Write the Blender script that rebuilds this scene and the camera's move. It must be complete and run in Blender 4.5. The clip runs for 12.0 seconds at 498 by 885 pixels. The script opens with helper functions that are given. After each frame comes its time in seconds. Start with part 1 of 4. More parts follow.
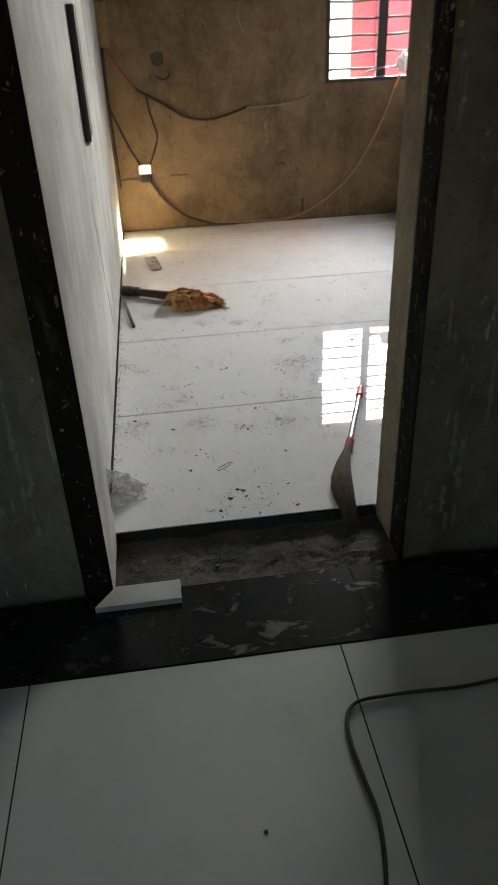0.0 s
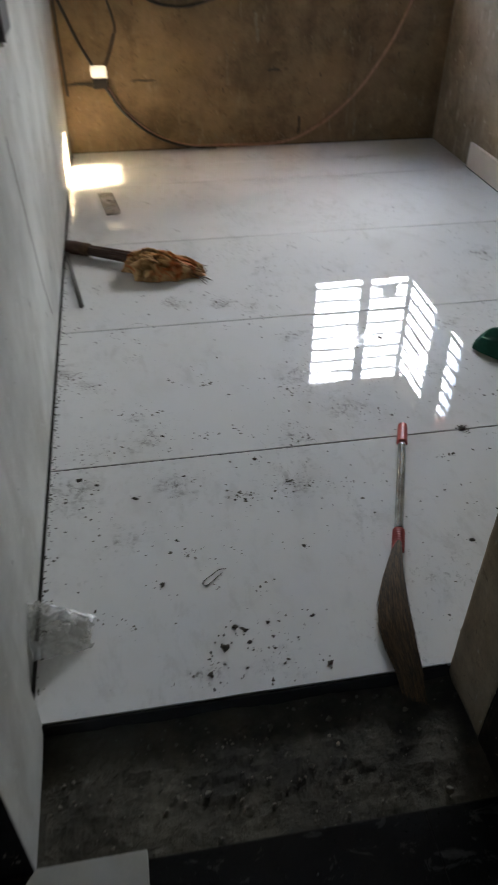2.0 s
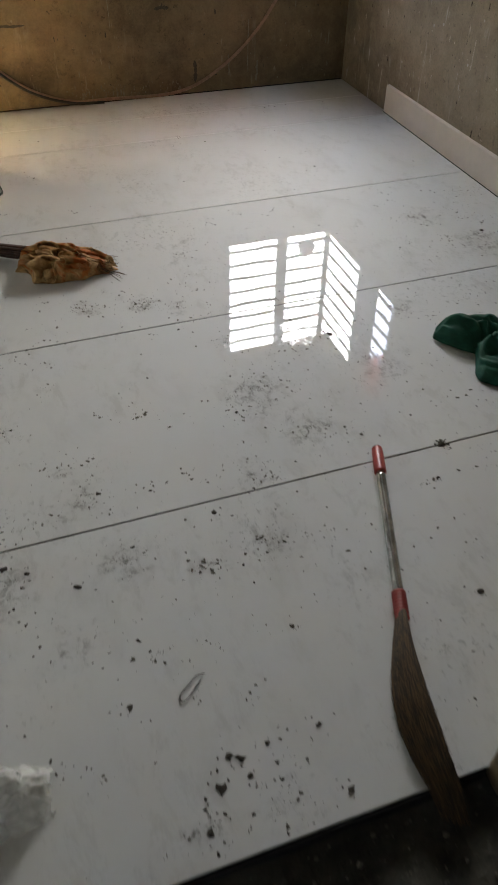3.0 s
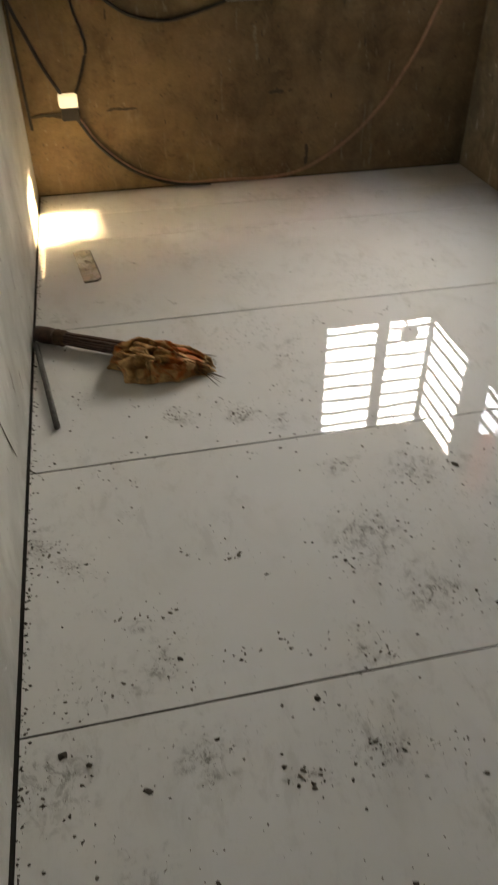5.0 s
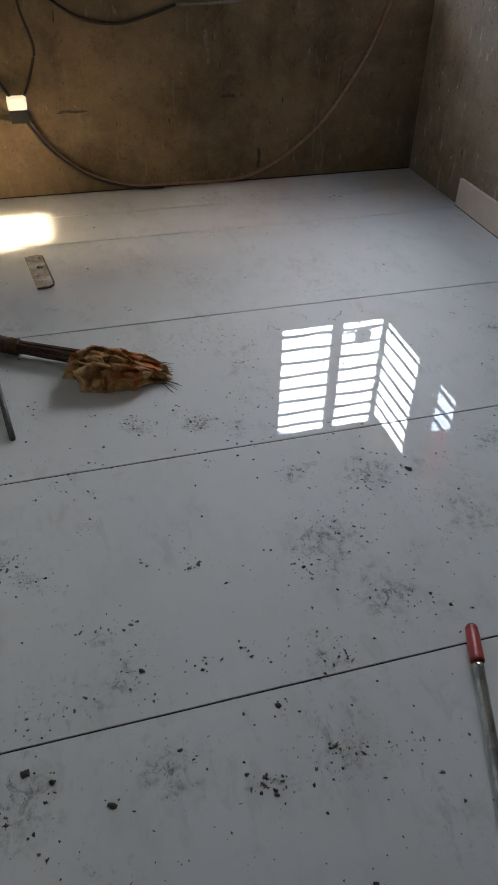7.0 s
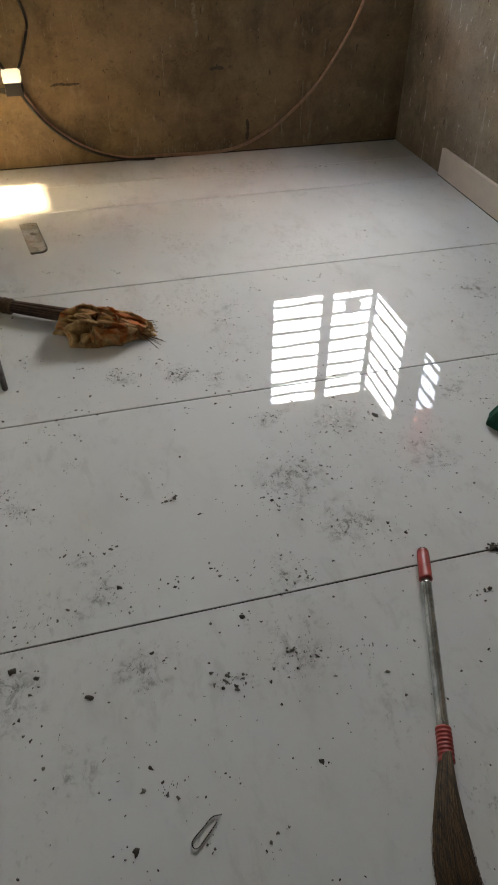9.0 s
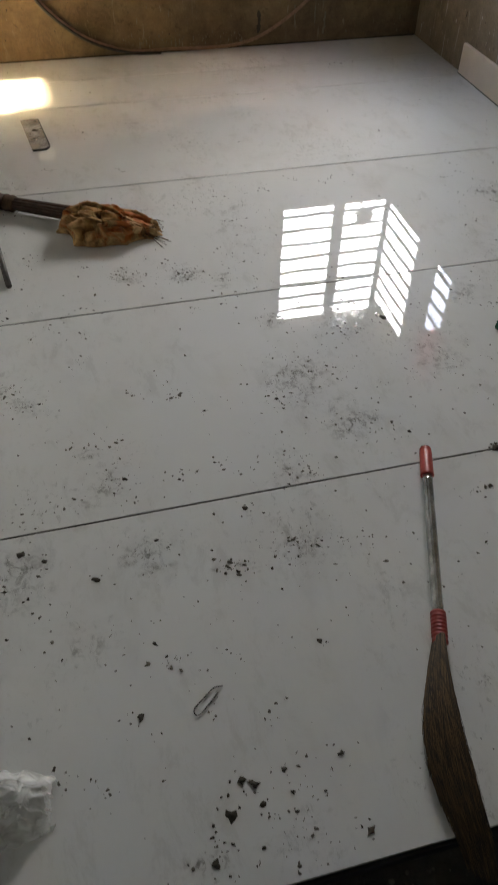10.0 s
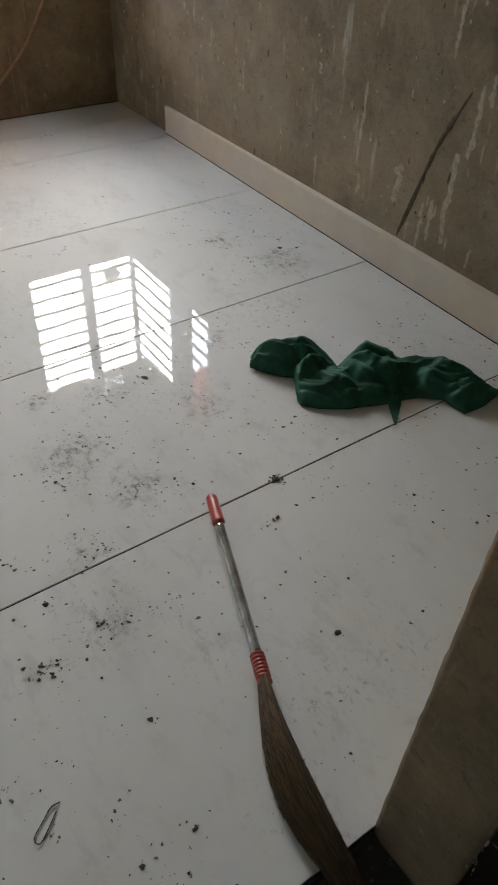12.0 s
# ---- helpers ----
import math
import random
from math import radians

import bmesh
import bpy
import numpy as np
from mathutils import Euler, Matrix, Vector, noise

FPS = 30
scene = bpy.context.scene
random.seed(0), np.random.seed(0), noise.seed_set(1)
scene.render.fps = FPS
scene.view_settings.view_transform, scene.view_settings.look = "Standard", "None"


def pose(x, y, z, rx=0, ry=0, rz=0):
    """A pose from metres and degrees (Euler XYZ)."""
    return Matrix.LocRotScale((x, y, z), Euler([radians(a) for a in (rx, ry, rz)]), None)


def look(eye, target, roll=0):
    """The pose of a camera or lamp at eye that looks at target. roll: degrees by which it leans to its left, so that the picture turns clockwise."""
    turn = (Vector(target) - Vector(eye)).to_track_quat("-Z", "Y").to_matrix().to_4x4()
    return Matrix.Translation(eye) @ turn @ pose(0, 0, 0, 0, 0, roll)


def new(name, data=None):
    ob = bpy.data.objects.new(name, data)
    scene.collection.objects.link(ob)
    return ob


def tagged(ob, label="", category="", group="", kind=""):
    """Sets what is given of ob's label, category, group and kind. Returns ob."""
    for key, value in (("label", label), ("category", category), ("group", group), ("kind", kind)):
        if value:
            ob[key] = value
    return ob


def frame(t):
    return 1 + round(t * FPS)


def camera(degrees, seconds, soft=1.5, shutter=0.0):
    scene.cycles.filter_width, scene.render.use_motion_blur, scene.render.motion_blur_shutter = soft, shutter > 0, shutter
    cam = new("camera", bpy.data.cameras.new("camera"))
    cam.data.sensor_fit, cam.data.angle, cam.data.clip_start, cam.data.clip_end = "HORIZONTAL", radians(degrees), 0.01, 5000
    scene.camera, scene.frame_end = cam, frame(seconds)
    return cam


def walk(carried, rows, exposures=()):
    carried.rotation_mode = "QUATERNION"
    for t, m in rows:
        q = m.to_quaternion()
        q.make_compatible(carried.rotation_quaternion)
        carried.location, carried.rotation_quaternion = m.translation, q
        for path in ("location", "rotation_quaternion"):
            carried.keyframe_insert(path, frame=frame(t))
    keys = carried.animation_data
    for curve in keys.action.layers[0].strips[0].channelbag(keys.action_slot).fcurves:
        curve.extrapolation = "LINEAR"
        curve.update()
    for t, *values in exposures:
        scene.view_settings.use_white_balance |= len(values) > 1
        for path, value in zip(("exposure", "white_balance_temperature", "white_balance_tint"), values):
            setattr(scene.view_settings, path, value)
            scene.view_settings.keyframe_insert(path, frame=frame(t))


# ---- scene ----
cam = camera(38.5, 12.0, shutter=0.5)
PATH = [
    (0, (0.261, -2.7, 1.457), (0.458, -1.002, 0.419), -2.4),
    (0.5, (0.248, -2.492, 1.415), (0.444, -0.836, 0.31), 0.1),
    (1, (0.244, -2.214, 1.403), (0.527, -0.587, 0.273), 0.3),
    (1.5, (0.308, -1.919, 1.378), (0.505, -0.311, 0.205), -1.1),
    (2, (0.303, -1.636, 1.359), (0.576, -0.097, 0.111), 0.5),
    (2.5, (0.276, -1.389, 1.358), (0.761, -0.015, -0.012), 1.7),
    (4.3, (0.336, -0.843, 1.311), (0.807, 0.537, -0.058), -0.5),
    (4.5, (0.326, -0.832, 1.315), (0.777, 0.569, -0.04), 0.1),
    (5, (0.307, -0.801, 1.324), (0.624, 0.723, 0.068), -0.5),
    (5.5, (0.278, -0.763, 1.356), (0.559, 0.816, 0.161), 0.7),
    (6, (0.28, -0.762, 1.372), (0.609, 0.842, 0.223), 1.6),
    (6.5, (0.298, -0.772, 1.366), (0.68, 0.793, 0.18), 1.2),
    (7, (0.309, -0.795, 1.361), (0.74, 0.695, 0.099), 1.3),
    (8.8, (0.36, -0.989, 1.364), (0.777, 0.488, 0.081), 0.3),
    (9, (0.349, -0.994, 1.366), (0.757, 0.474, 0.069), 0.8),
    (9.5, (0.35, -1.023, 1.337), (0.727, 0.41, -0.006), 0.6),
    (10, (0.342, -1.045, 1.314), (0.697, 0.287, -0.135), 1.2),
    (10.5, (0.376, -1.049, 1.309), (0.954, 0.185, -0.155), 3.6),
    (11, (0.422, -1.011, 1.341), (1.516, -0.022, -0.011), 7.7),
    (11.5, (0.393, -1.002, 1.345), (1.39, 0.083, -0.008), 6.1),
    (12, (0.399, -1.04, 1.357), (1.287, 0.148, 0.015), 3.1),
]
EXPOSURE = [(0.0, 5.30, 7100, 10), (1.0, 5.0, 6900, 10), (2.0, 4.72, 6600, 10), (2.5, 4.65, 7000, 10), (4.5, 4.70, 7700, 10), (5.0, 4.45, 8400, 10), (5.5, 4.42, 7700, 10), (6.0, 4.38, 7100, 10), (6.5, 4.23, 6600, 10),
            (7.0, 4.16, 6400, 10), (9.0, 4.60, 7300, 10), (9.5, 4.48, 7300, 10), (10.5, 4.45, 7300, 10), (11.0, 5.12, 7600, 10), (11.5, 5.27, 7300, 10), (12.0, 4.84, 7400, 10)]
walk(cam, [(t, look(eye, target, roll)) for t, eye, target, roll in PATH], EXPOSURE)

# ---- world, sun ----
SUN_DIR = Vector((-1.0, -0.12, -0.72)).normalized()      # the way the sunlight travels
world = bpy.data.worlds.new("sky")
scene.world = world
world.use_nodes = True
wn = world.node_tree.nodes
sky = wn.new("ShaderNodeTexSky")
sky.sky_type = "NISHITA"
sky.sun_disc = False
sky.sun_elevation = math.asin(-SUN_DIR.z)
sky.sun_rotation = math.atan2(-SUN_DIR.x, -SUN_DIR.y)
sky.dust_density = 3.0
wn["Background"].inputs[1].default_value = 0.15
world.node_tree.links.new(sky.outputs[0], wn["Background"].inputs[0])

sun_data = bpy.data.lights.new("sun", "SUN")
sun_data.energy, sun_data.angle, sun_data.color = 5.0, radians(1.5), (1.0, 0.77, 0.49)
sun = new("sun", sun_data)
sun.matrix_world = Matrix.Translation((6, 3, 6)) @ SUN_DIR.to_track_quat("-Z", "Y").to_matrix().to_4x4()


def window_light(at, size_x, size_y, watts, turn):
    """Sky light entering by the corner window, from the brighter side of the sky."""
    data = bpy.data.lights.new("window_light", "AREA")
    data.shape, data.size, data.size_y, data.energy, data.color = "RECTANGLE", size_x, size_y, watts, (0.93, 0.97, 1.0)
    lamp_ob = new("window_light", data)
    lamp_ob.matrix_world = Matrix.Translation(at) @ turn


def toward(x, y, z):
    return Vector((x, y, z)).to_track_quat("-Z", "Y").to_matrix().to_4x4()


window_light((2.45, 4.05, 2.02), 1.80, 1.50, 12.0, toward(-1.10, -1.0, -0.55))


# ---- materials ----
class Nodes:
    """A small builder for procedural materials in world-space metres."""

    def __init__(self, name):
        self.mat = bpy.data.materials.new(name)
        self.mat.use_nodes = True
        self.tree = self.mat.node_tree
        self.bsdf = self.tree.nodes["Principled BSDF"]
        self.pos = self.tree.nodes.new("ShaderNodeNewGeometry").outputs["Position"]

    def put(self, value, socket):
        if isinstance(value, bpy.types.NodeSocket):
            self.tree.links.new(value, socket)
        elif value is not None:
            socket.default_value = value

    def scaled(self, s, offset=(0, 0, 0)):
        n = self.tree.nodes.new("ShaderNodeMapping")
        self.put(self.pos, n.inputs[0])
        n.inputs["Scale"].default_value = s if isinstance(s, tuple) else (s, s, s)
        n.inputs["Location"].default_value = offset
        return n.outputs[0]

    def noise(self, s, detail=4.0, rough=0.55, offset=(0, 0, 0), warp=0.0):
        n = self.tree.nodes.new("ShaderNodeTexNoise")
        self.put(self.scaled(s, offset), n.inputs["Vector"])
        n.inputs["Scale"].default_value = 1.0
        n.inputs["Detail"].default_value = detail
        n.inputs["Roughness"].default_value = rough
        n.inputs["Distortion"].default_value = warp
        return n.outputs[0]

    def cells(self, s, offset=(0, 0, 0)):
        n = self.tree.nodes.new("ShaderNodeTexVoronoi")
        self.put(self.scaled(s, offset), n.inputs["Vector"])
        n.inputs["Scale"].default_value = 1.0
        return n.outputs["Distance"]

    def near(self, x, y):
        n = self.tree.nodes.new("ShaderNodeVectorMath")
        n.operation = "DISTANCE"
        self.put(self.pos, n.inputs[0])
        n.inputs[1].default_value = (x, y, 0.0)
        return n.outputs["Value"]

    def ramp(self, value, lo, hi, a=0.0, b=1.0):
        n = self.tree.nodes.new("ShaderNodeMapRange")
        n.interpolation_type = "SMOOTHSTEP"
        self.put(value, n.inputs["Value"])
        for k, v in (("From Min", lo), ("From Max", hi), ("To Min", a), ("To Max", b)):
            n.inputs[k].default_value = v
        return n.outputs[0]

    def calc(self, op, a, b=None):
        n = self.tree.nodes.new("ShaderNodeMath")
        n.operation = op
        self.put(a, n.inputs[0])
        self.put(b, n.inputs[1])
        return n.outputs[0]

    def mix(self, f, a, b):
        n = self.tree.nodes.new("ShaderNodeMix")
        n.data_type = "RGBA"
        self.put(f, n.inputs[0])
        for v, k in ((a, 6), (b, 7)):
            self.put((*v, 1.0) if isinstance(v, tuple) else v, n.inputs[k])
        return n.outputs[2]

    def random(self):
        return self.tree.nodes.new("ShaderNodeObjectInfo").outputs["Random"]

    def island(self):
        return self.tree.nodes.new("ShaderNodeNewGeometry").outputs["Random Per Island"]

    def bump(self, height, strength=0.3, distance=0.01):
        n = self.tree.nodes.new("ShaderNodeBump")
        n.inputs["Strength"].default_value = strength
        n.inputs["Distance"].default_value = distance
        self.put(height, n.inputs["Height"])
        self.put(n.outputs[0], self.bsdf.inputs["Normal"])

    def done(self, color=None, rough=None, metal=None, **more):
        if isinstance(color, tuple):
            color = (*color, 1.0)
        self.put(color, self.bsdf.inputs["Base Color"])
        self.put(rough, self.bsdf.inputs["Roughness"])
        self.put(metal, self.bsdf.inputs["Metallic"])
        for k, v in more.items():
            self.put(v, self.bsdf.inputs[k.replace("_", " ")])
        return self.mat


SMUDGES = ((0.448, 0.981, 0.09), (0.655, 0.951, 0.10), (0.742, 0.893, 0.06), (0.045, 0.505, 0.10), (0.12, 0.42, 0.08), (0.272, 0.229, 0.06), (0.535, 0.380, 0.04), (0.855, 0.376, 0.16),
           (0.732, 0.053, 0.09), (0.542, -0.192, 0.05), (0.362, -0.110, 0.10), (1.064, 0.600, 0.14), (0.866, 0.653, 0.08), (0.296, 0.095, 0.10), (0.690, -0.170, 0.10), (0.536, -0.756, 0.09),
           (2.02, 0.98, 0.16), (1.90, 1.25, 0.13), (0.95, 0.18, 0.13), (1.28, 0.38, 0.12), (0.08, -0.10, 0.14), (1.50, 0.65, 0.10), (0.38, -0.74, 0.06), (0.20, -0.30, 0.10))


def mat_tile():
    n = Nodes("white_vitrified_tile")
    patch = n.ramp(n.noise(3.1, 3, 0.6, (3, 1, 0)), 0.47, 0.64)
    far = n.ramp(n.noise(1.1, 2, 0.5, (0.4, 0.9, 0)), 0.38, 0.6)
    fine = n.ramp(n.noise((60, 42, 60), 6, 0.78, (7, 2, 0), 0.5), 0.54, 0.66)
    smear = n.ramp(n.noise((16, 11, 16), 6, 0.7, (1, 8, 0), 0.4), 0.54, 0.76)
    dirt = n.calc("MULTIPLY", n.calc("MULTIPLY", patch, far), n.calc("MULTIPLY", n.calc("MAXIMUM", fine, smear), 0.6))
    wisp = n.ramp(n.noise((40, 30, 40), 7, 0.80, (2, 5, 0), 0.6), 0.47, 0.60)
    stains = None
    for x, y, r in SMUDGES:
        spot = n.ramp(n.calc("ADD", n.near(x, y), n.calc("MULTIPLY", n.noise((11, 17, 11), 4, 0.65, (x * 7, y * 5, 0)), 0.26)), r + 0.11, 0.10)
        stains = spot if stains is None else n.calc("MAXIMUM", stains, spot)
    dirt = n.calc("MAXIMUM", dirt, n.calc("MULTIPLY", n.calc("MULTIPLY", stains, n.calc("ADD", n.calc("MULTIPLY", wisp, 0.85), 0.12)), 1.1))
    grey = n.ramp(n.noise((5, 3, 5), 4, 0.65, (9, 2, 0), 0.5), 0.50, 0.8)
    cloud = n.noise(1.4, 4, 0.6)
    white = n.mix(cloud, (0.70, 0.70, 0.685), (0.78, 0.78, 0.77))
    white = n.mix(n.calc("MULTIPLY", grey, 0.22), white, (0.42, 0.40, 0.36))
    trail = n.ramp(n.noise((15, 8, 15), 7, 0.78, (5, 3, 0), 0.4), 0.50, 0.64)
    trail = n.calc("MULTIPLY", trail, n.ramp(n.noise(2.4, 3, 0.6, (6, 1, 0)), 0.42, 0.56))
    white = n.mix(n.calc("MULTIPLY", trail, 0.17), white, (0.30, 0.28, 0.24))
    color = n.mix(n.calc("MULTIPLY", dirt, 0.74), white, (0.085, 0.075, 0.062))
    film = n.ramp(n.noise(5.0, 4, 0.6, (4, 4, 0)), 0.45, 0.8, 0.0, 0.014)
    rough = n.calc("ADD", n.calc("MULTIPLY", dirt, 0.25), n.calc("ADD", film, 0.004))
    n.bump(n.noise(2.6, 2, 0.4), 0.005, 0.02)
    return n.done(color, rough, 0.0, IOR=1.52)


def mat_hall_tile():
    n = Nodes("hall_vitrified_tile")
    dust = n.ramp(n.noise(6.0, 5, 0.7, (1, 6, 0)), 0.5, 0.8)
    color = n.mix(n.calc("MULTIPLY", dust, 0.25), n.mix(n.noise(1.2), (0.46, 0.475, 0.42), (0.53, 0.545, 0.48)), (0.3, 0.28, 0.22))
    return n.done(color, n.calc("ADD", n.calc("MULTIPLY", dust, 0.2), 0.05), 0.0, IOR=1.5)


def mat_whitewash():
    n = Nodes("whitewashed_plaster")
    cloud = n.noise(2.2, 5, 0.6)
    streak = n.ramp(n.noise((6, 5, 2.6), 6, 0.7, (2, 5, 0), 0.5), 0.44, 0.72)
    white = n.mix(n.ramp(cloud, 0.3, 0.7), (0.41, 0.41, 0.38), (0.64, 0.64, 0.60))
    color = n.mix(n.calc("MULTIPLY", streak, 0.55), white, (0.33, 0.315, 0.275))
    scuff = n.ramp(n.noise((70, 46, 22), 4, 0.7, (3, 3, 1)), 0.66, 0.74)
    color = n.mix(n.calc("MULTIPLY", scuff, 0.7), color, (0.20, 0.18, 0.15))
    drip = n.ramp(n.noise((50, 24, 16), 4, 0.65, (9, 1, 4), 0.5), 0.66, 0.72)
    color = n.mix(n.calc("MULTIPLY", drip, 0.7), color, (0.78, 0.78, 0.76))
    n.bump(n.noise(24, 7, 0.75), 0.6, 0.012)
    return n.done(color, 0.75, 0.0)


def mat_cement(name, light, dark, spots, streak_axis=(8.0, 8.0, 1.1), drips=0.5, seed=0.0):
    """Raw cement render: cloudy, streaked by water, splashed with lime and dotted with dark marks."""
    n = Nodes(name)
    cloud = n.ramp(n.noise(1.9, 6, 0.62, (seed, seed * 2, 1), 0.4), 0.3, 0.7)
    streak = n.ramp(n.noise(streak_axis, 5, 0.6, (seed, 3, 0)), 0.48, 0.72)
    color = n.mix(cloud, dark, light)
    color = n.mix(n.calc("MULTIPLY", streak, 0.6), color, tuple(c * 0.42 for c in dark))
    mottle = n.ramp(n.noise(8.5, 7, 0.74, (seed * 3, 2, seed), 0.5), 0.34, 0.70)
    color = n.mix(n.calc("MULTIPLY", mottle, 0.42), color, tuple(min(0.8, c * 1.35) for c in light))
    pit = n.ramp(n.noise(30, 5, 0.75, (2, seed * 2, 4)), 0.57, 0.66)
    color = n.mix(n.calc("MULTIPLY", pit, 0.38), color, tuple(c * 0.45 for c in dark))
    grain = n.ramp(n.noise(90, 4, 0.7, (seed, 0, 5)), 0.3, 0.75)
    color = n.mix(n.calc("MULTIPLY", grain, 0.22), color, tuple(c * 0.45 for c in dark))
    mask = n.ramp(n.noise(2.6, 3, 0.6, (5, seed, 2)), 0.45, 0.6)
    lime = n.ramp(n.noise((48, 48, 9), 3, 0.55, (seed, 4, 8)), 0.66, 0.71)
    flecks = n.ramp(n.cells((17, 17, 13), (seed, 1, 3)), 0.11, 0.07)
    white = n.calc("MULTIPLY", n.calc("MAXIMUM", n.calc("MULTIPLY", lime, mask), n.calc("MULTIPLY", flecks, n.ramp(n.noise(7, 2, 0.5, (2, seed, 2)), 0.52, 0.62))), drips)
    run = n.ramp(n.noise((24, 24, 3.4), 6, 0.7, (seed * 2, 7, 3), 0.3), 0.58, 0.70)
    run = n.calc("MULTIPLY", n.calc("MULTIPLY", run, n.ramp(n.noise(2.2, 3, 0.6, (1, seed, 6)), 0.42, 0.60)), drips * 0.75)
    white = n.calc("MAXIMUM", white, run)
    color = n.mix(white, color, spots)
    blot = n.ramp(n.noise((13, 13, 17), 4, 0.7, (8, seed, 6)), 0.69, 0.75)
    color = n.mix(n.calc("MULTIPLY", blot, 0.75), color, tuple(c * 0.2 for c in dark))
    n.bump(n.calc("ADD", n.noise(26, 6, 0.7, (seed, 0, 0)), n.calc("MULTIPLY", white, 0.6)), 0.4, 0.008)
    return n.done(color, 0.88, 0.0)


def mat_plain(name, color, rough=0.6, metal=0.0, grain=40.0, amount=0.35, relief=0.15, **more):
    n = Nodes(name)
    dark = tuple(c * (1 - amount) for c in color)
    c = n.mix(n.ramp(n.noise(grain, 5, 0.65), 0.3, 0.7), dark, color)
    wide = n.ramp(n.noise(grain / 6, 3, 0.6, (3, 7, 1)), 0.45, 0.7)
    c = n.mix(n.calc("MULTIPLY", wide, amount * 0.6), c, tuple(v * 0.6 for v in color))
    if relief:
        n.bump(n.noise(grain * 1.7, 5, 0.7), relief, 0.004)
    return n.done(c, rough, metal, **more)


def mat_black_stone():
    n = Nodes("black_granite")
    dust = n.ramp(n.noise((10, 16, 10), 5, 0.7, (2, 3, 0), 0.8), 0.55, 0.78)
    color = n.mix(n.calc("MULTIPLY", dust, 0.22), n.mix(n.noise(160, 2), (0.005, 0.005, 0.006), (0.012, 0.013, 0.013)), (0.20, 0.21, 0.19))
    return n.done(color, n.calc("ADD", n.calc("MULTIPLY", dust, 0.5), 0.22), 0.0, IOR=1.35)


def mat_chipped():
    n = Nodes("chipped_black_paint")
    base = n.mix(n.noise(28, 5, 0.6), (0.006, 0.005, 0.004), (0.018, 0.014, 0.010))
    chip = n.ramp(n.noise((44, 44, 20), 4, 0.65, (1, 2, 7), 0.8), 0.66, 0.70)
    rub = n.ramp(n.noise((20, 20, 6), 4, 0.6, (5, 2, 1)), 0.58, 0.75, 0.0, 0.25)
    color = n.mix(rub, n.mix(n.calc("MULTIPLY", chip, 0.8), base, (0.34, 0.31, 0.26)), (0.12, 0.10, 0.075))
    n.bump(n.noise(50, 5, 0.7), 0.5, 0.006)
    return n.done(color, 0.9, 0.0, IOR=1.2)


def mat_threshold():
    n = Nodes("rough_concrete")
    cloud = n.ramp(n.noise(5, 6, 0.65), 0.3, 0.7)
    color = n.mix(cloud, (0.030, 0.028, 0.021), (0.125, 0.114, 0.085))
    chips = n.ramp(n.noise(42, 5, 0.7, (2, 2, 2)), 0.6, 0.74)
    color = n.mix(n.calc("MULTIPLY", chips, 0.5), color, (0.24, 0.23, 0.19))
    n.bump(n.noise(36, 6, 0.75), 0.9, 0.015)
    return n.done(color, 0.92, 0.0)


def mat_broom_grass():
    n = Nodes("broom_grass")
    color = n.mix(n.island(), (0.014, 0.008, 0.004), (0.20, 0.115, 0.045))
    return n.done(n.mix(n.ramp(n.noise((240, 26, 90), 4, 0.6), 0.40, 0.66, 0.0, 0.65), color, (0.016, 0.010, 0.006)), 0.7, 0.0)


def mat_cloth(name, base, shade, glow):
    n = Nodes(name)
    c = n.mix(n.ramp(n.noise(16, 5, 0.65), 0.3, 0.7), shade, base)
    c = n.mix(n.ramp(n.noise(45, 4, 0.7, (2, 1, 0)), 0.58, 0.72, 0, 0.6), c, glow)
    n.bump(n.noise(420, 2, 0.5), 0.25, 0.002)
    return n.done(c, 0.66, 0.0, IOR=1.38)


TILE = mat_tile()
HALL_TILE = mat_hall_tile()
WHITEWASH = mat_whitewash()
CEMENT_NORTH = mat_cement("brown_cement_render", (0.245, 0.168, 0.092), (0.100, 0.068, 0.036), (0.36, 0.30, 0.22), drips=0.45, seed=1.3, streak_axis=(4.5, 4.5, 1.0))
CEMENT_EAST = mat_cement("grey_cement_render", (0.36, 0.295, 0.215), (0.190, 0.150, 0.102), (0.66, 0.63, 0.57), drips=0.7, seed=4.1, streak_axis=(2.6, 2.6, 1.5))
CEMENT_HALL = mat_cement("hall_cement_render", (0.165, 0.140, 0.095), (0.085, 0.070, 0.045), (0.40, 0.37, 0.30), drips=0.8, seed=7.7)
GROUT = mat_plain("dark_grout", (0.018, 0.016, 0.014), 0.95)
BLACK_STONE = mat_black_stone()
PLASTER_EDGE = mat_cement("plaster_reveal", (0.33, 0.250, 0.165), (0.165, 0.122, 0.074), (0.56, 0.51, 0.43), drips=0.6, seed=2.2)
LIME_GREY = mat_plain("grey_lime_smear", (0.21, 0.19, 0.15), 0.9, grain=60, amount=0.4)
LIME_BROWN = mat_plain("brown_lime_splash", (0.27, 0.22, 0.15), 0.9, grain=60, amount=0.4)
WHITE_DRIP = mat_plain("white_drip", (0.66, 0.65, 0.61), 0.8, grain=60, amount=0.2)
LIME = mat_plain("lime_splash", (0.62, 0.54, 0.43), 0.9, grain=60, amount=0.4)
SOOT = mat_plain("dark_smear", (0.085, 0.066, 0.047), 0.95, grain=70, amount=0.4)
GROOVE = mat_plain("trowel_groove", (0.115, 0.090, 0.062), 0.95, grain=45, amount=0.55)
CONCRETE = mat_threshold()
CEILING = mat_plain("ceiling_plaster", (0.5, 0.49, 0.46), 0.85, grain=12)
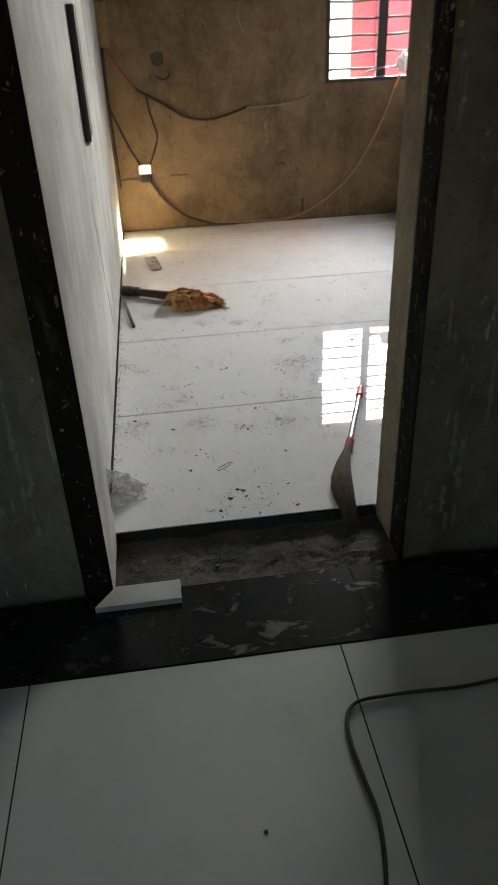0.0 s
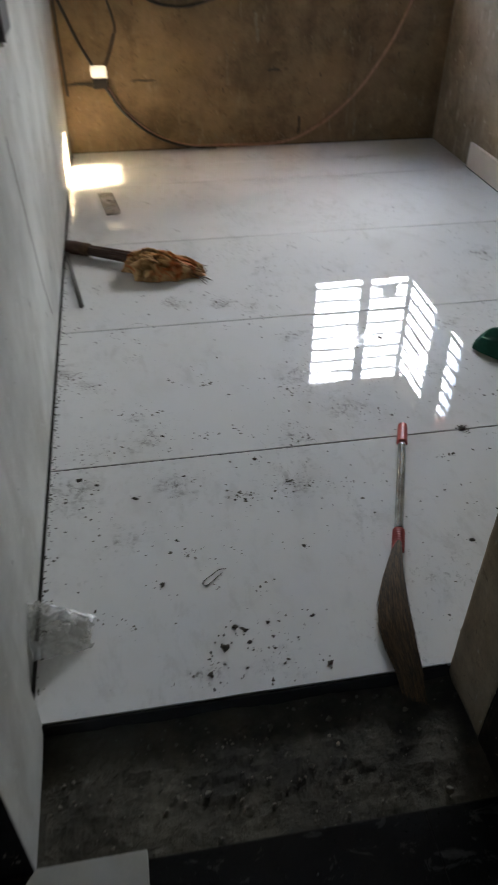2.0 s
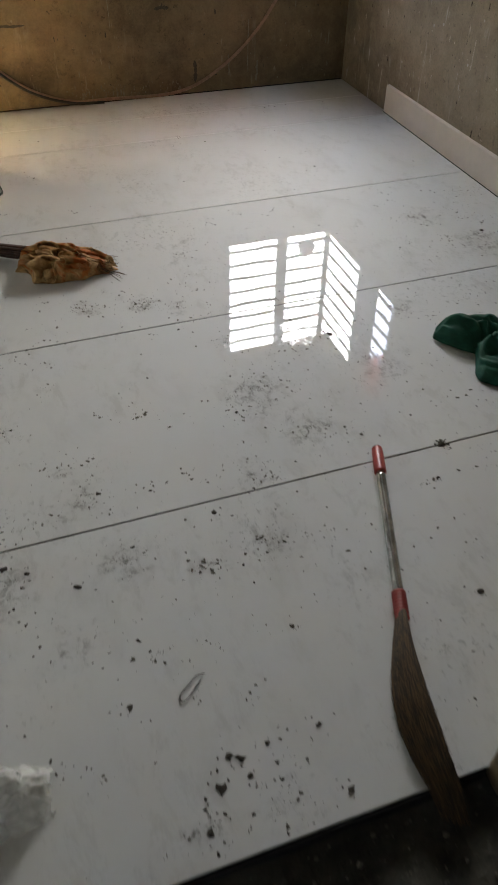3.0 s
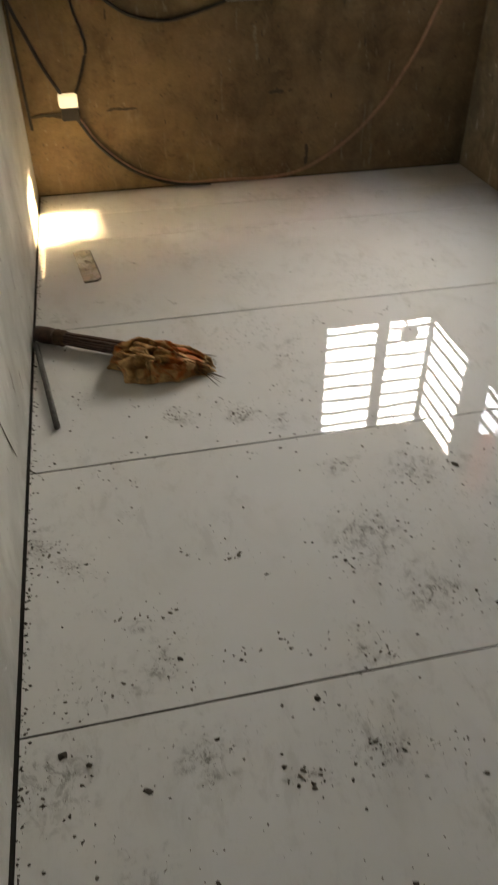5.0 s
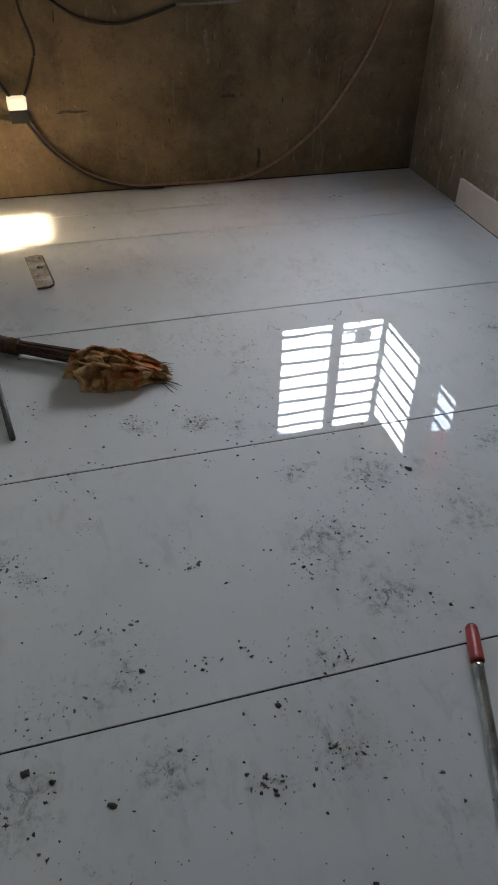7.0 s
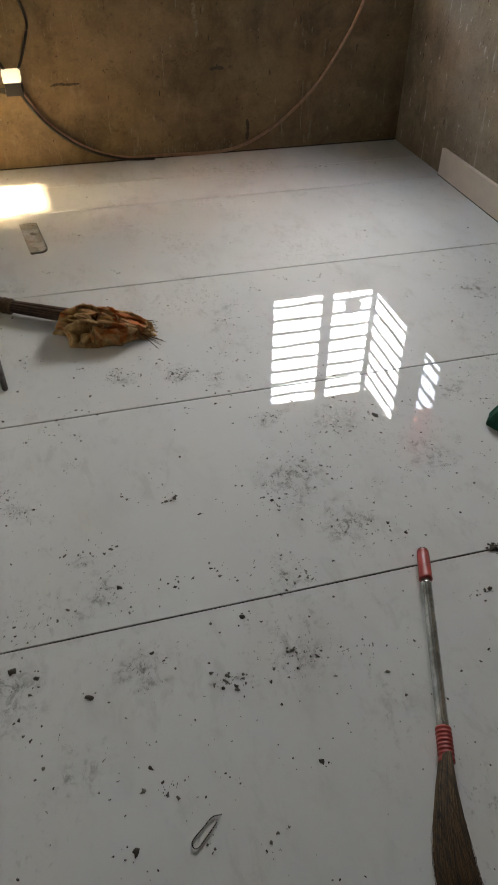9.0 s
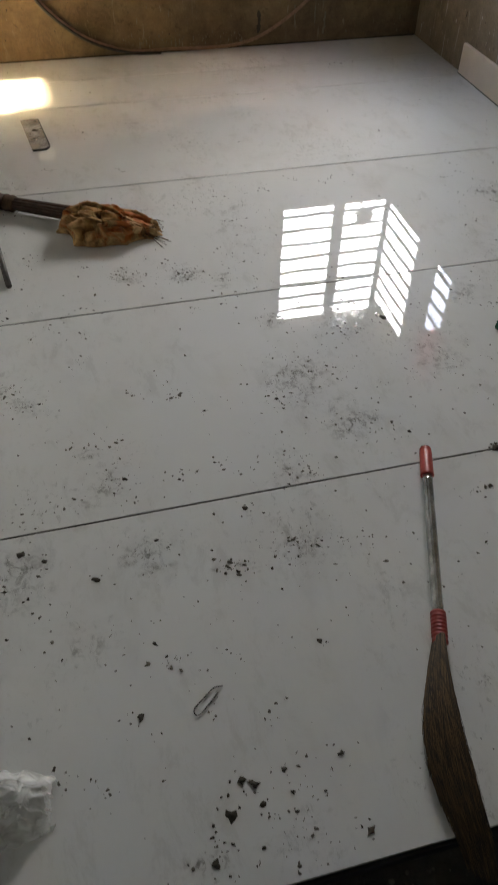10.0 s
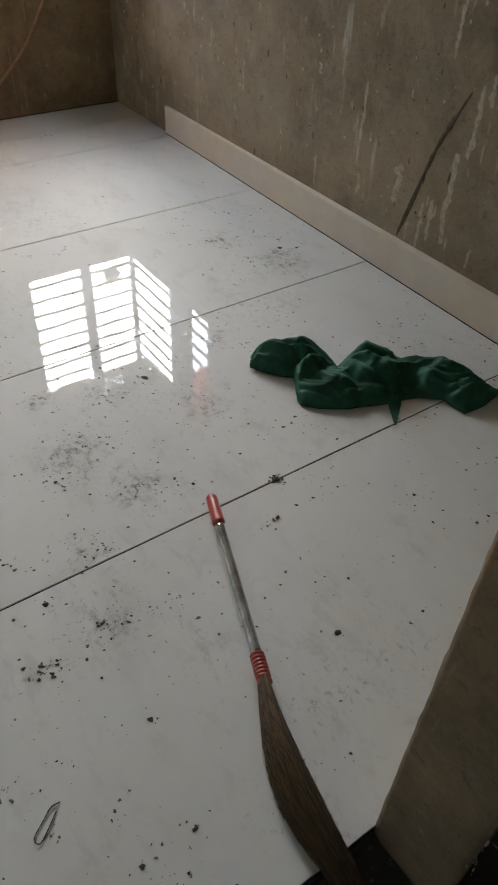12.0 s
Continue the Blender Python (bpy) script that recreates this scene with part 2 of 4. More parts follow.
SKIRTING = mat_plain("cream_skirting_tile", (0.80, 0.71, 0.62), 0.28, grain=9, amount=0.08, relief=0.0)
OFFCUT = mat_plain("white_marble", (0.44, 0.43, 0.38), 0.5, grain=14, amount=0.15)
DARK_FRAME = mat_chipped()
WINDOW_METAL = mat_plain("brown_painted_steel", (0.045, 0.032, 0.025), 0.5, grain=60)
BAR_METAL = mat_plain("steel_bar", (0.10, 0.085, 0.075), 0.5, 0.3, grain=80)
RED_PLASTIC = mat_plain("red_plastic", (0.48, 0.062, 0.050), 0.42, grain=50, amount=0.25)
HOLDER = mat_plain("black_bakelite", (0.012, 0.010, 0.009), 0.5, grain=50)
BOARD = mat_plain("dark_board", (0.055, 0.055, 0.052), 0.6, grain=30)
BOX_BROWN = mat_plain("aged_wood_box", (0.34, 0.24, 0.11), 0.7, grain=35)
BLACK_CABLE = mat_plain("black_cable_sheath", (0.028, 0.022, 0.017), 0.55, grain=50)
BROWN_CABLE = mat_plain("brown_cable_sheath", (0.42, 0.235, 0.150), 0.5, grain=50)
SUNLIT_ORANGE = mat_plain("sunlit_cable_orange", (0.85, 0.34, 0.06), 0.5, grain=50, amount=0.1)
RED_WIRE = mat_plain("red_wire", (0.42, 0.07, 0.06), 0.5, grain=50)
GREY_WIRE = mat_plain("grey_wire", (0.26, 0.24, 0.21), 0.5, grain=50)
DUST = mat_plain("grey_grit", (0.17, 0.155, 0.13), 0.95, grain=120)
DIRT = mat_plain("dried_mud", (0.070, 0.060, 0.048), 0.95, grain=120)
GRASS = mat_broom_grass()
ROD = mat_plain("dull_steel_rod", (0.16, 0.15, 0.14), 0.45, 0.5, grain=60)
OLD_WOOD = mat_plain("stained_cane", (0.085, 0.040, 0.024), 0.6, grain=55, amount=0.5)
STRING = mat_plain("dark_string", (0.115, 0.066, 0.034), 0.85, grain=90, amount=0.5)
GREEN_CLOTH = mat_cloth("green_cotton", (0.013, 0.125, 0.080), (0.006, 0.066, 0.044), (0.032, 0.20, 0.135))


def mat_rag():
    """A dirty cotton rag: tan, rusty, stained; highlights and fold shade painted by noise."""
    n = Nodes("rust_rag")
    c = n.mix(n.ramp(n.noise(30, 5, 0.65), 0.35, 0.7), (0.36, 0.20, 0.075), (0.68, 0.44, 0.20))
    c = n.mix(n.ramp(n.noise(11, 4, 0.6, (3, 1, 4), 0.6), 0.50, 0.64, 0, 0.85), c, (0.52, 0.135, 0.024))
    c = n.mix(n.ramp(n.noise(17, 5, 0.7, (8, 2, 1), 0.8), 0.54, 0.68, 0, 0.8), c, (0.055, 0.024, 0.010))
    n.bump(n.noise(90, 4, 0.6), 0.5, 0.004)
    return n.done(c, 0.85, 0.0)


RAG_CLOTH = mat_rag()
PINK = mat_plain("pink_house_paint", (0.27, 0.045, 0.055), 0.8, grain=6, amount=0.12)
HOUSE_WHITE = mat_plain("white_house_paint", (0.78, 0.75, 0.68), 0.8, grain=6, amount=0.1)
EARTH = mat_plain("dry_earth", (0.16, 0.12, 0.085), 0.95, grain=3, amount=0.4)
WHITE_PLASTIC = mat_plain("white_plastic", (0.72, 0.70, 0.64), 0.4, grain=40, amount=0.15)


def mat_foil():
    n = Nodes("silver_wrapped_handle")
    c = n.mix(n.ramp(n.noise(26, 3, 0.6), 0.35, 0.65), (0.40, 0.41, 0.40), (0.74, 0.75, 0.74))
    n.bump(n.noise(34, 2, 0.5), 0.12, 0.004)
    return n.done(c, 0.13, 0.78)


def mat_film(name, tint, rough, thin, dusty):
    """A see-through sheet, clear in places and clouded in others."""
    n = Nodes(name)
    n.bump(n.noise(34, 4, 0.6), 0.35, 0.008)
    veil = n.ramp(n.noise(13, 4, 0.6, (3, 2, 1), 0.4), 0.36, 0.66, thin, dusty)
    return n.done(tint, rough, 0.0, Alpha=veil, IOR=1.5)


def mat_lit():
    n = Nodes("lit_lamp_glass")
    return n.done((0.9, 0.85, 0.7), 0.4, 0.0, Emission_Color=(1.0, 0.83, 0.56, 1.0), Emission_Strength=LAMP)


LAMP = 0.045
FOIL = mat_foil()
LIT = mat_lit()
BAG = mat_film("clear_plastic_film", (0.90, 0.90, 0.88), 0.12, 0.24, 0.50)
GLASS = mat_film("dusty_glass", (0.62, 0.54, 0.46), 0.05, 0.22, 0.50)


# ---- mesh helpers ----
def mesh_of(name, bm, material, smooth=False):
    me = bpy.data.meshes.new(name)
    bm.normal_update()
    bm.to_mesh(me)
    bm.free()
    me.materials.append(material)
    if smooth:
        for p in me.polygons:
            p.use_smooth = True
    return me


def thing(name, label, category, group="", kind="", at=(0, 0, 0)):
    ob = tagged(new(name), label, category, group, kind)
    ob.location = at
    return ob


def part(name, bm, material, parent, label="", smooth=False):
    ob = new(name, mesh_of(name, bm, material, smooth))
    ob.parent = parent
    if label:
        tagged(ob, label)
    return ob


def solid(name, bm, material, label, category, group="", kind="", smooth=False):
    return tagged(new(name, mesh_of(name, bm, material, smooth)), label, category, group, kind)


def add_box(bm, lo, hi, bevel=0.0):
    c = [(a + b) / 2 for a, b in zip(lo, hi)]
    s = [max(b - a, 1e-4) for a, b in zip(lo, hi)]
    made = bmesh.ops.create_cube(bm, size=1.0, matrix=Matrix.Translation(c) @ Matrix.Diagonal((*s, 1)))
    if bevel:
        edges = {e for v in made["verts"] for e in v.link_edges}
        bmesh.ops.bevel(bm, geom=list(edges), offset=bevel, segments=2, affect="EDGES", profile=0.7)
    return bm


def box(lo, hi, bevel=0.0):
    return add_box(bmesh.new(), lo, hi, bevel)


def cells(xs, ys, zs, gaps):
    """A solid on a grid of planes, without the cells whose middle lies in one of the gaps (lo, hi); only outer faces are made."""
    bm = bmesh.new()
    grid = (xs, ys, zs)
    n = [len(g) - 1 for g in grid]

    def full(i):
        if any(k < 0 or k >= m for k, m in zip(i, n)):
            return False
        mid = [(grid[a][i[a]] + grid[a][i[a] + 1]) / 2 for a in range(3)]
        return not any(all(l < m < h for l, m, h in zip(lo, mid, hi)) for lo, hi in gaps)

    verts = {}

    def vert(i):
        if i not in verts:
            verts[i] = bm.verts.new([grid[a][i[a]] for a in range(3)])
        return verts[i]

    for i in [(a, b, c) for a in range(n[0]) for b in range(n[1]) for c in range(n[2])]:
        if not full(i):
            continue
        for axis in range(3):
            for side in (0, 1):
                other = list(i)
                other[axis] += 1 if side else -1
                if full(tuple(other)):
                    continue
                u, v = (axis + 1) % 3, (axis + 2) % 3
                loop = []
                for du, dv in ((0, 0), (1, 0), (1, 1), (0, 1)):
                    k = list(i)
                    k[axis] += side
                    k[u] += du
                    k[v] += dv
                    loop.append(vert(tuple(k)))
                bm.faces.new(loop if side else loop[::-1])
    return bm


def spline(points, n):
    """n + 1 points on a smooth curve through the given ones."""
    pts = [Vector(p) for p in points]
    pts = [2 * pts[0] - pts[1]] + pts + [2 * pts[-1] - pts[-2]]
    out = []
    m = len(pts) - 3
    for k in range(n + 1):
        s = min(k / n * m, m - 1e-6)
        i, f = int(s), s - int(s)
        a, b, c, d = pts[i:i + 4]
        out.append(0.5 * (2 * b + (c - a) * f + (2 * a - 5 * b + 4 * c - d) * f * f + (3 * b - a - 3 * c + d) * f ** 3))
    return out


def tube(bm, line, radii, sides=10, flat=1.0, closed=True):
    """A round skin along a line; flat squashes it in z."""
    rings = []
    for i, p in enumerate(line):
        d = (line[min(i + 1, len(line) - 1)] - line[max(i - 1, 0)]).normalized()
        up = Vector((0, 0, 1)) if abs(d.z) < 0.95 else Vector((1, 0, 0))
        s = d.cross(up).normalized()
        w = s.cross(d)
        r = radii[i] if isinstance(radii, (list, tuple)) else radii
        rings.append([bm.verts.new(p + r * (math.cos(a) * s + flat * math.sin(a) * w)) for a in (2 * math.pi * k / sides for k in range(sides))])
    for a, b in zip(rings, rings[1:]):
        for k in range(sides):
            bm.faces.new((a[k], a[(k + 1) % sides], b[(k + 1) % sides], b[k]))
    if closed:
        bm.faces.new(rings[0][::-1])
        bm.faces.new(rings[-1])
    return bm


def cable(name, points, radius, material, label, n=60, category="cable"):
    return solid(name, tube(bmesh.new(), spline(points, n), radius, 8), material, label, category, smooth=True)


# ---- structure: the room ----
W, BACK, FRONT, SOUTH = 2.345, 3.03, -0.80, -1.07
SILL, HEAD, TOP = 0.970, 1.985, 2.85
T = 0.16

solid("wall_north", cells((-0.2, 1.60, W, W + T), (BACK, BACK + T), (-0.3, SILL, HEAD, TOP), [((1.60, 0, SILL), (9, 9, HEAD))]),
      CEMENT_NORTH, "raw brown cement wall with water stains and lime splashes", "wall", kind="structure")
solid("wall_east", cells((W, W + T), (FRONT, 2.00, BACK), (-0.3, SILL, HEAD, TOP), [((0, 2.00, SILL), (9, 9, HEAD))]),
      CEMENT_EAST, "raw grey cement wall with white paint drips", "wall", kind="structure")
solid("wall_west", box((-0.2, FRONT, -0.3), (0.0, BACK, TOP)), WHITEWASH, "patchy whitewashed plaster wall with scuffs", "wall", kind="structure")
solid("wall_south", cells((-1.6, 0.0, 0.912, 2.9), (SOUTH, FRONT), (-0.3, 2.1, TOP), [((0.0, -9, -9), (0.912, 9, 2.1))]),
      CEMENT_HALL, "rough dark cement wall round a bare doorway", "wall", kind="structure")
solid("ceiling", box((-1.8, -5.2, TOP), (2.9, BACK + T, TOP + 0.12)), CEILING, "plain plastered ceiling slab", "ceiling", kind="structure")

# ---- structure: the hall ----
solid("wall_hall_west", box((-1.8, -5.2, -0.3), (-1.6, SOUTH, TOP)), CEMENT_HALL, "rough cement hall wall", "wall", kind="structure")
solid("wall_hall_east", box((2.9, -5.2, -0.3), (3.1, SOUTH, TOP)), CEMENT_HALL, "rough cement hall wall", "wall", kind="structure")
# The opening is an unseen addition, placed to light the hall from the left.
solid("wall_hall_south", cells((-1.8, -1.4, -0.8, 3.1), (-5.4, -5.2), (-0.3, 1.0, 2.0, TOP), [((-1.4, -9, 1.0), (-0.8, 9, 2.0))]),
      CEMENT_HALL, "rough cement hall wall with an opening added to let light in", "wall", kind="structure")

# ---- structure: outside ----
bm = bmesh.new()
bmesh.ops.create_grid(bm, x_segments=8, y_segments=8, size=150.0)
bmesh.ops.translate(bm, verts=bm.verts, vec=(0, 0, -0.35))
solid("ground", bm, EARTH, "dry trodden earth outside the house", "ground", kind="structure")

# ---- structure: floors ----
floor = solid("floor", box((0.0, FRONT, -0.16), (W, BACK, -0.0028)), GROUT, "large glossy white floor slabs, muddy and unswept", "floor", kind="structure")
hall_floor = solid("hall_floor", box((-1.6, -5.2, -0.16), (2.9, -1.388, -0.0045)), GROUT, "pale glossy hall floor tiles with dark joints", "floor", kind="structure")
threshold = bmesh.new()
bmesh.ops.create_grid(threshold, x_segments=70, y_segments=24, size=0.5)
for v in threshold.verts:
    x, y = 0.46 + v.co.x * 0.92, -0.95 + v.co.y * 0.30
    v.co = (x, y, -0.040 + 0.010 * noise.noise((x * 9, y * 9, 0)) + 0.006 * noise.noise((x * 40, y * 40, 3)))
solid("threshold", threshold, CONCRETE, "broken bare concrete threshold in the doorway", "threshold", kind="structure")

# ---- door surround ----
doorway = thing("door_frame", "black-painted rough edge round the bare doorway", "door frame", kind="structure")


def rough_face(x, y0, y1, z0, z1, relief, seed):
    """A hand-plastered upright slab whose face towards -x is uneven and whose sides are ragged."""
    bm = bmesh.new()
    ny, nz = 18, 150
    rows = []
    for j in range(nz + 1):
        z = z0 + (z1 - z0) * j / nz
        row = []
        for i in range(ny + 1):
            f = i / ny
            rag = 0.0012 * noise.noise((z * 9, seed, f * 2)) + 0.0014 * noise.noise((z * 37, seed + 0.5, 4))
            y = y0 + (y1 - y0) * f + (rag * (1 if f < 0.5 else -1) * abs(2 * f - 1) ** 3)
            d = relief * (0.5 + 0.7 * noise.noise((y * 14, z * 9, seed)) + 0.4 * noise.noise((y * 50, z * 45, seed + 3))) * (1 - abs(2 * f - 1) ** 8)
            row.append(bm.verts.new((x - max(0.0, d), y, z)))
        rows.append(row)
    for p, q in zip(rows, rows[1:]):
        for i in range(ny):
            bm.faces.new((p[i], q[i], q[i + 1], p[i + 1]))
    rim = [rows[0], [row[-1] for row in rows], rows[-1][::-1], [row[0] for row in rows][::-1]]
    for side in rim:
        back = [bm.verts.new((0.9115, v.co.y, v.co.z)) for v in side]
        for k in range(len(side) - 1):
            bm.faces.new((side[k], side[k + 1], back[k + 1], back[k]))
    bmesh.ops.recalc_face_normals(bm, faces=bm.faces)
    return bm


part("jamb", rough_face(0.9085, SOUTH - 0.004, -0.958, -0.03, 2.1, 0.005, 3.0), DARK_FRAME, doorway, smooth=True)
part("reveal", rough_face(0.9095, -0.955, FRONT + 0.002, -0.03, 2.1, 0.005, 8.0), PLASTER_EDGE, doorway, "bare brown plaster reveal", True)
part("jamb", box((-0.055, SOUTH - 0.006, -0.02), (0.027, SOUTH - 0.0025, 2.1), 0.001), DARK_FRAME, doorway)
part("reveal", box((0.0005, SOUTH - 0.002, -0.03), (0.028, FRONT + 0.003, 2.1), 0.003), WHITEWASH, doorway, "patchy whitewashed reveal")


# ---- windows ----
def window_bars(parent, axis, a, b, fixed, n=8):
    for k in range(n):
        z = 1.055 + 0.106 * k
        p, q = ((a, fixed, z), (b, fixed, z)) if axis == "x" else ((fixed, a, z), (fixed, b, z))
        line = [Vector(p).lerp(Vector(q), i / 6) + Vector((0, 0, 0.003 * math.sin(k * 2.1 + i))) for i in range(7)]
        part("bar", tube(bmesh.new(), line, 0.0098, 6), BAR_METAL, parent, smooth=True)


def frame_bar(parent, lo, hi, name="window_frame"):
    part(name, box(lo, hi, 0.004), WINDOW_METAL, parent)


window_1 = thing("window_1", "dark steel corner window with horizontal bars, no glass", "window", kind="structure")
y0, y1 = BACK + 0.005, BACK + 0.040
frame_bar(window_1, (1.602, y0, SILL), (1.632, y1, HEAD))
frame_bar(window_1, (1.985, y0, SILL + 0.028), (2.055, y1, HEAD - 0.032), "mullion")
frame_bar(window_1, (W + 0.005, BACK + 0.005, SILL), (W + 0.035, y1, HEAD), "corner_post")
frame_bar(window_1, (1.634, y0, SILL), (W + 0.003, y1, SILL + 0.026))
frame_bar(window_1, (1.634, y0, HEAD - 0.030), (W + 0.003, y1, HEAD))
window_bars(window_1, "x", 1.633, 1.984, BACK + 0.022)
window_bars(window_1, "x", 2.056, W + 0.004, BACK + 0.022)

window_2 = thing("window_2", "dark steel side window with horizontal bars, no glass", "window", kind="structure")
x0, x1 = W + 0.005, W + 0.040
frame_bar(window_2, (x0, 2.283, SILL), (x1, 2.518, HEAD), "broad_post")
frame_bar(window_2, (x0, 2.520, SILL), (x1, BACK + 0.003, SILL + 0.026))
frame_bar(window_2, (x0, 2.520, HEAD - 0.030), (x1, BACK + 0.003, HEAD))
window_bars(window_2, "y", 2.519, BACK + 0.004, W + 0.022)
frame_bar(window_2, (x0, 2.002, SILL), (x1, 2.050, HEAD))
frame_bar(window_2, (x0, 2.052, SILL), (x1, 2.281, SILL + 0.026))
frame_bar(window_2, (x0, 2.052, HEAD - 0.030), (x1, 2.281, HEAD))
window_bars(window_2, "y", 2.051, 2.282, W + 0.022)

sill = bmesh.new()
add_box(sill, (1.602, BACK + 0.045, SILL), (W + T + 0.03, BACK + T + 0.03, SILL + 0.012), 0.002)
solid("window_sill", sill, HOUSE_WHITE, "sunlit white window sill slab", "window sill", kind="structure")


# ---- the pink house outside the windows, and an added side house ----
pink_house = thing("pink_house", "single-storey pink house with white pillars", "house")
part("wall", box((-4.0, 7.2, -0.35), (6.5, 11.0, 2.50)), PINK, pink_house)
part("roof", box((-4.2, 7.0, 2.50), (6.7, 11.2, 2.62), 0.01), HOUSE_WHITE, pink_house)
for k in range(7):
    x = -3.25 + 1.45 * k
    part("pillar", box((x, 6.95, -0.35), (x + 0.28, 7.18, 2.49), 0.01), HOUSE_WHITE, pink_house)
for k in range(6):
    x = -2.60 + 1.45 * k
    part("door", box((x, 7.15, -0.3), (x + 0.62, 7.19, 1.9), 0.008), PINK, pink_house)
    part("moulding", box((x + 0.66, 7.16, -0.3), (x + 0.72, 7.195, 1.95), 0.008), HOUSE_WHITE, pink_house)
# Side house is added out of view; its roof edge trims the sun patch.
side_house = thing("side_house", "added white house whose roof edge and upper block trim the sunlight", "house")
part("wall", box((4.5, -6.0, -0.35), (9.0, 5.2, 2.94)), HOUSE_WHITE, side_house)
part("roof", box((4.42, -6.1, 2.942), (9.1, 5.3, 3.035), 0.01), HOUSE_WHITE, side_house)
# Added block that keeps the sun out of the narrow pane.
part("sun_block", box((4.5, -6.0, 3.037), (8.0, 2.96, 5.6), 0.02), PINK, side_house)
part("canopy", box((3.9, 3.9, 4.50), (8.0, 5.76, 5.9), 0.02), PINK, side_house)
for y in (4.2, 5.0):
    part("post", box((7.6, y, 3.037), (7.7, y + 0.1, 4.495), 0.005), HOUSE_WHITE, side_house)


# ---- skirting and fittings ----
bm = box((W - 0.020, 0.035, 0.001), (W - 0.001, 2.435, 0.138), 0.003)
for v in bm.verts:
    if v.co.x < W - 0.008:
        v.co.x -= 0.022 * (1 - (v.co.y - 0.035) / 2.4)
solid("baseboard", bm, SKIRTING, "cream tile skirting along the cement wall", "skirting", kind="structure")

bm = box((W - 0.0215, 0.035, 0.0), (W - 0.002, 2.435, 0.0035))
for v in bm.verts:
    if v.co.x < W - 0.008:
        v.co.x -= 0.0225 * (1 - (v.co.y - 0.035) / 2.4)
solid("joint_line", bm, GROUT, "dark open joint below the skirting", "joint", kind="structure")
solid("joint_line", box((0.012, BACK - 0.0055, 0.0), (W - 0.004, BACK - 0.0005, 0.004)), GROUT, "dark grimy joint at the foot of the cement wall", "joint", kind="structure")

solid("joint_line", box((0.004, FRONT - 0.007, -0.060), (0.900, FRONT - 0.0008, -0.0015), 0.001), GROUT, "dark mortar along the front edge of the white floor", "joint", kind="structure")

bm = box((0.0, -1.163, 0.001), (0.226, -1.083, 0.021), 0.002)
for v in bm.verts:
    if v.co.x < 0.1 and v.co.y < -1.13:
        v.co.x -= 0.02
    elif v.co.x < 0.1:
        v.co.x += 0.035
solid("marble_offcut", bm, OFFCUT, "white marble offcut lying on the black granite strip", "offcut")

panel = thing("wall_panel", "tall dark metal panel fixed to the whitewashed wall", "panel")
part("plate", box((0.002, 0.60, 1.00), (0.022, 0.84, 1.50), 0.003), BOARD, panel)
part("edge", box((0.023, 0.60, 1.00), (0.030, 0.615, 1.50), 0.002), WINDOW_METAL, panel)
part("clip", box((0.003, 0.63, 0.985), (0.020, 0.66, 0.998), 0.002), OFFCUT, panel, "white plaster dab")

jbox = thing("junction_box", "aged brown junction box on the cement wall", "junction box")
part("body", box((0.004, BACK - 0.075, 1.27), (0.075, BACK - 0.002, 1.53), 0.006), BOX_BROWN, jbox)
part("cover", box((0.008, BACK - 0.083, 1.28), (0.071, BACK - 0.077, 1.52), 0.002), BOX_BROWN, jbox)

# No recess is cut: a dark plate carries the conduit box's inner shade.
hole = thing("socket_plate", "dark plate on the cement wall, coloured like a conduit box's shaded inside", "conduit box")
bm = bmesh.new()
add_box(bm, (0.355, BACK - 0.006, 1.150), (0.420, BACK - 0.001, 1.215), 0.001)
part("mouth", bm, DIRT, hole)
part("rim", tube(bmesh.new(), [Vector((0.387 + 0.040 * math.cos(a), BACK - 0.004, 1.182 + 0.042 * math.sin(a))) for a in (i * math.pi / 10 for i in range(21))], 0.004, 6), GROUT, hole)

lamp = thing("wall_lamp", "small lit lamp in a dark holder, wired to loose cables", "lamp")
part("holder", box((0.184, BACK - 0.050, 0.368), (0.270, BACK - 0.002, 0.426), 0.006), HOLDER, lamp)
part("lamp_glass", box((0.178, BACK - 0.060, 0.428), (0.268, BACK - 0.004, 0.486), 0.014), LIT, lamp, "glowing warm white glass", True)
part("bracket", box((0.08, BACK - 0.012, 0.385), (0.182, BACK - 0.002, 0.398), 0.003), DIRT, lamp)

# ---- loose wires on the back wall ----
Y = BACK - 0.012
cable("cable", [(0.250, Y - 0.02, 0.40), (0.345, Y, 0.24), (0.515, Y, 0.10), (0.72, Y, 0.024), (0.94, Y, 0.016), (1.32, Y, 0.018), (1.566, Y, 0.116), (1.796, Y, 0.303), (1.972, Y, 0.553), (2.058, Y, 0.737), (2.133, Y, 0.935), (2.165, Y - 0.01, 1.01)],
      0.0088, BROWN_CABLE, "brown sheathed cable looping along the foot of the cement wall", 110)
cable("cable", [(0.246, Y - 0.025, 0.385), (0.35, Y - 0.012, 0.225), (0.52, Y - 0.014, 0.090), (0.72, Y - 0.016, 0.020), (0.90, Y - 0.02, 0.008)],
      0.0075, BLACK_CABLE, "black cable running down beside the brown one", 40)
cable("cable", [(0.219, Y, 0.996), (0.399, Y, 0.896), (0.549, Y, 0.802), (0.709, Y, 0.771), (0.844, Y, 0.792), (1.007, Y, 0.841)],
      0.0078, BLACK_CABLE, "black wire sagging across the cement wall", 50)
cable("cable", [(1.009, Y, 0.842), (1.255, Y, 0.848), (1.421, Y, 0.878), (1.541, Y, 0.937), (1.601, Y + 0.003, 1.000)],
      0.0062, GREY_WIRE, "pale length of wire hanging from the window corner", 40)
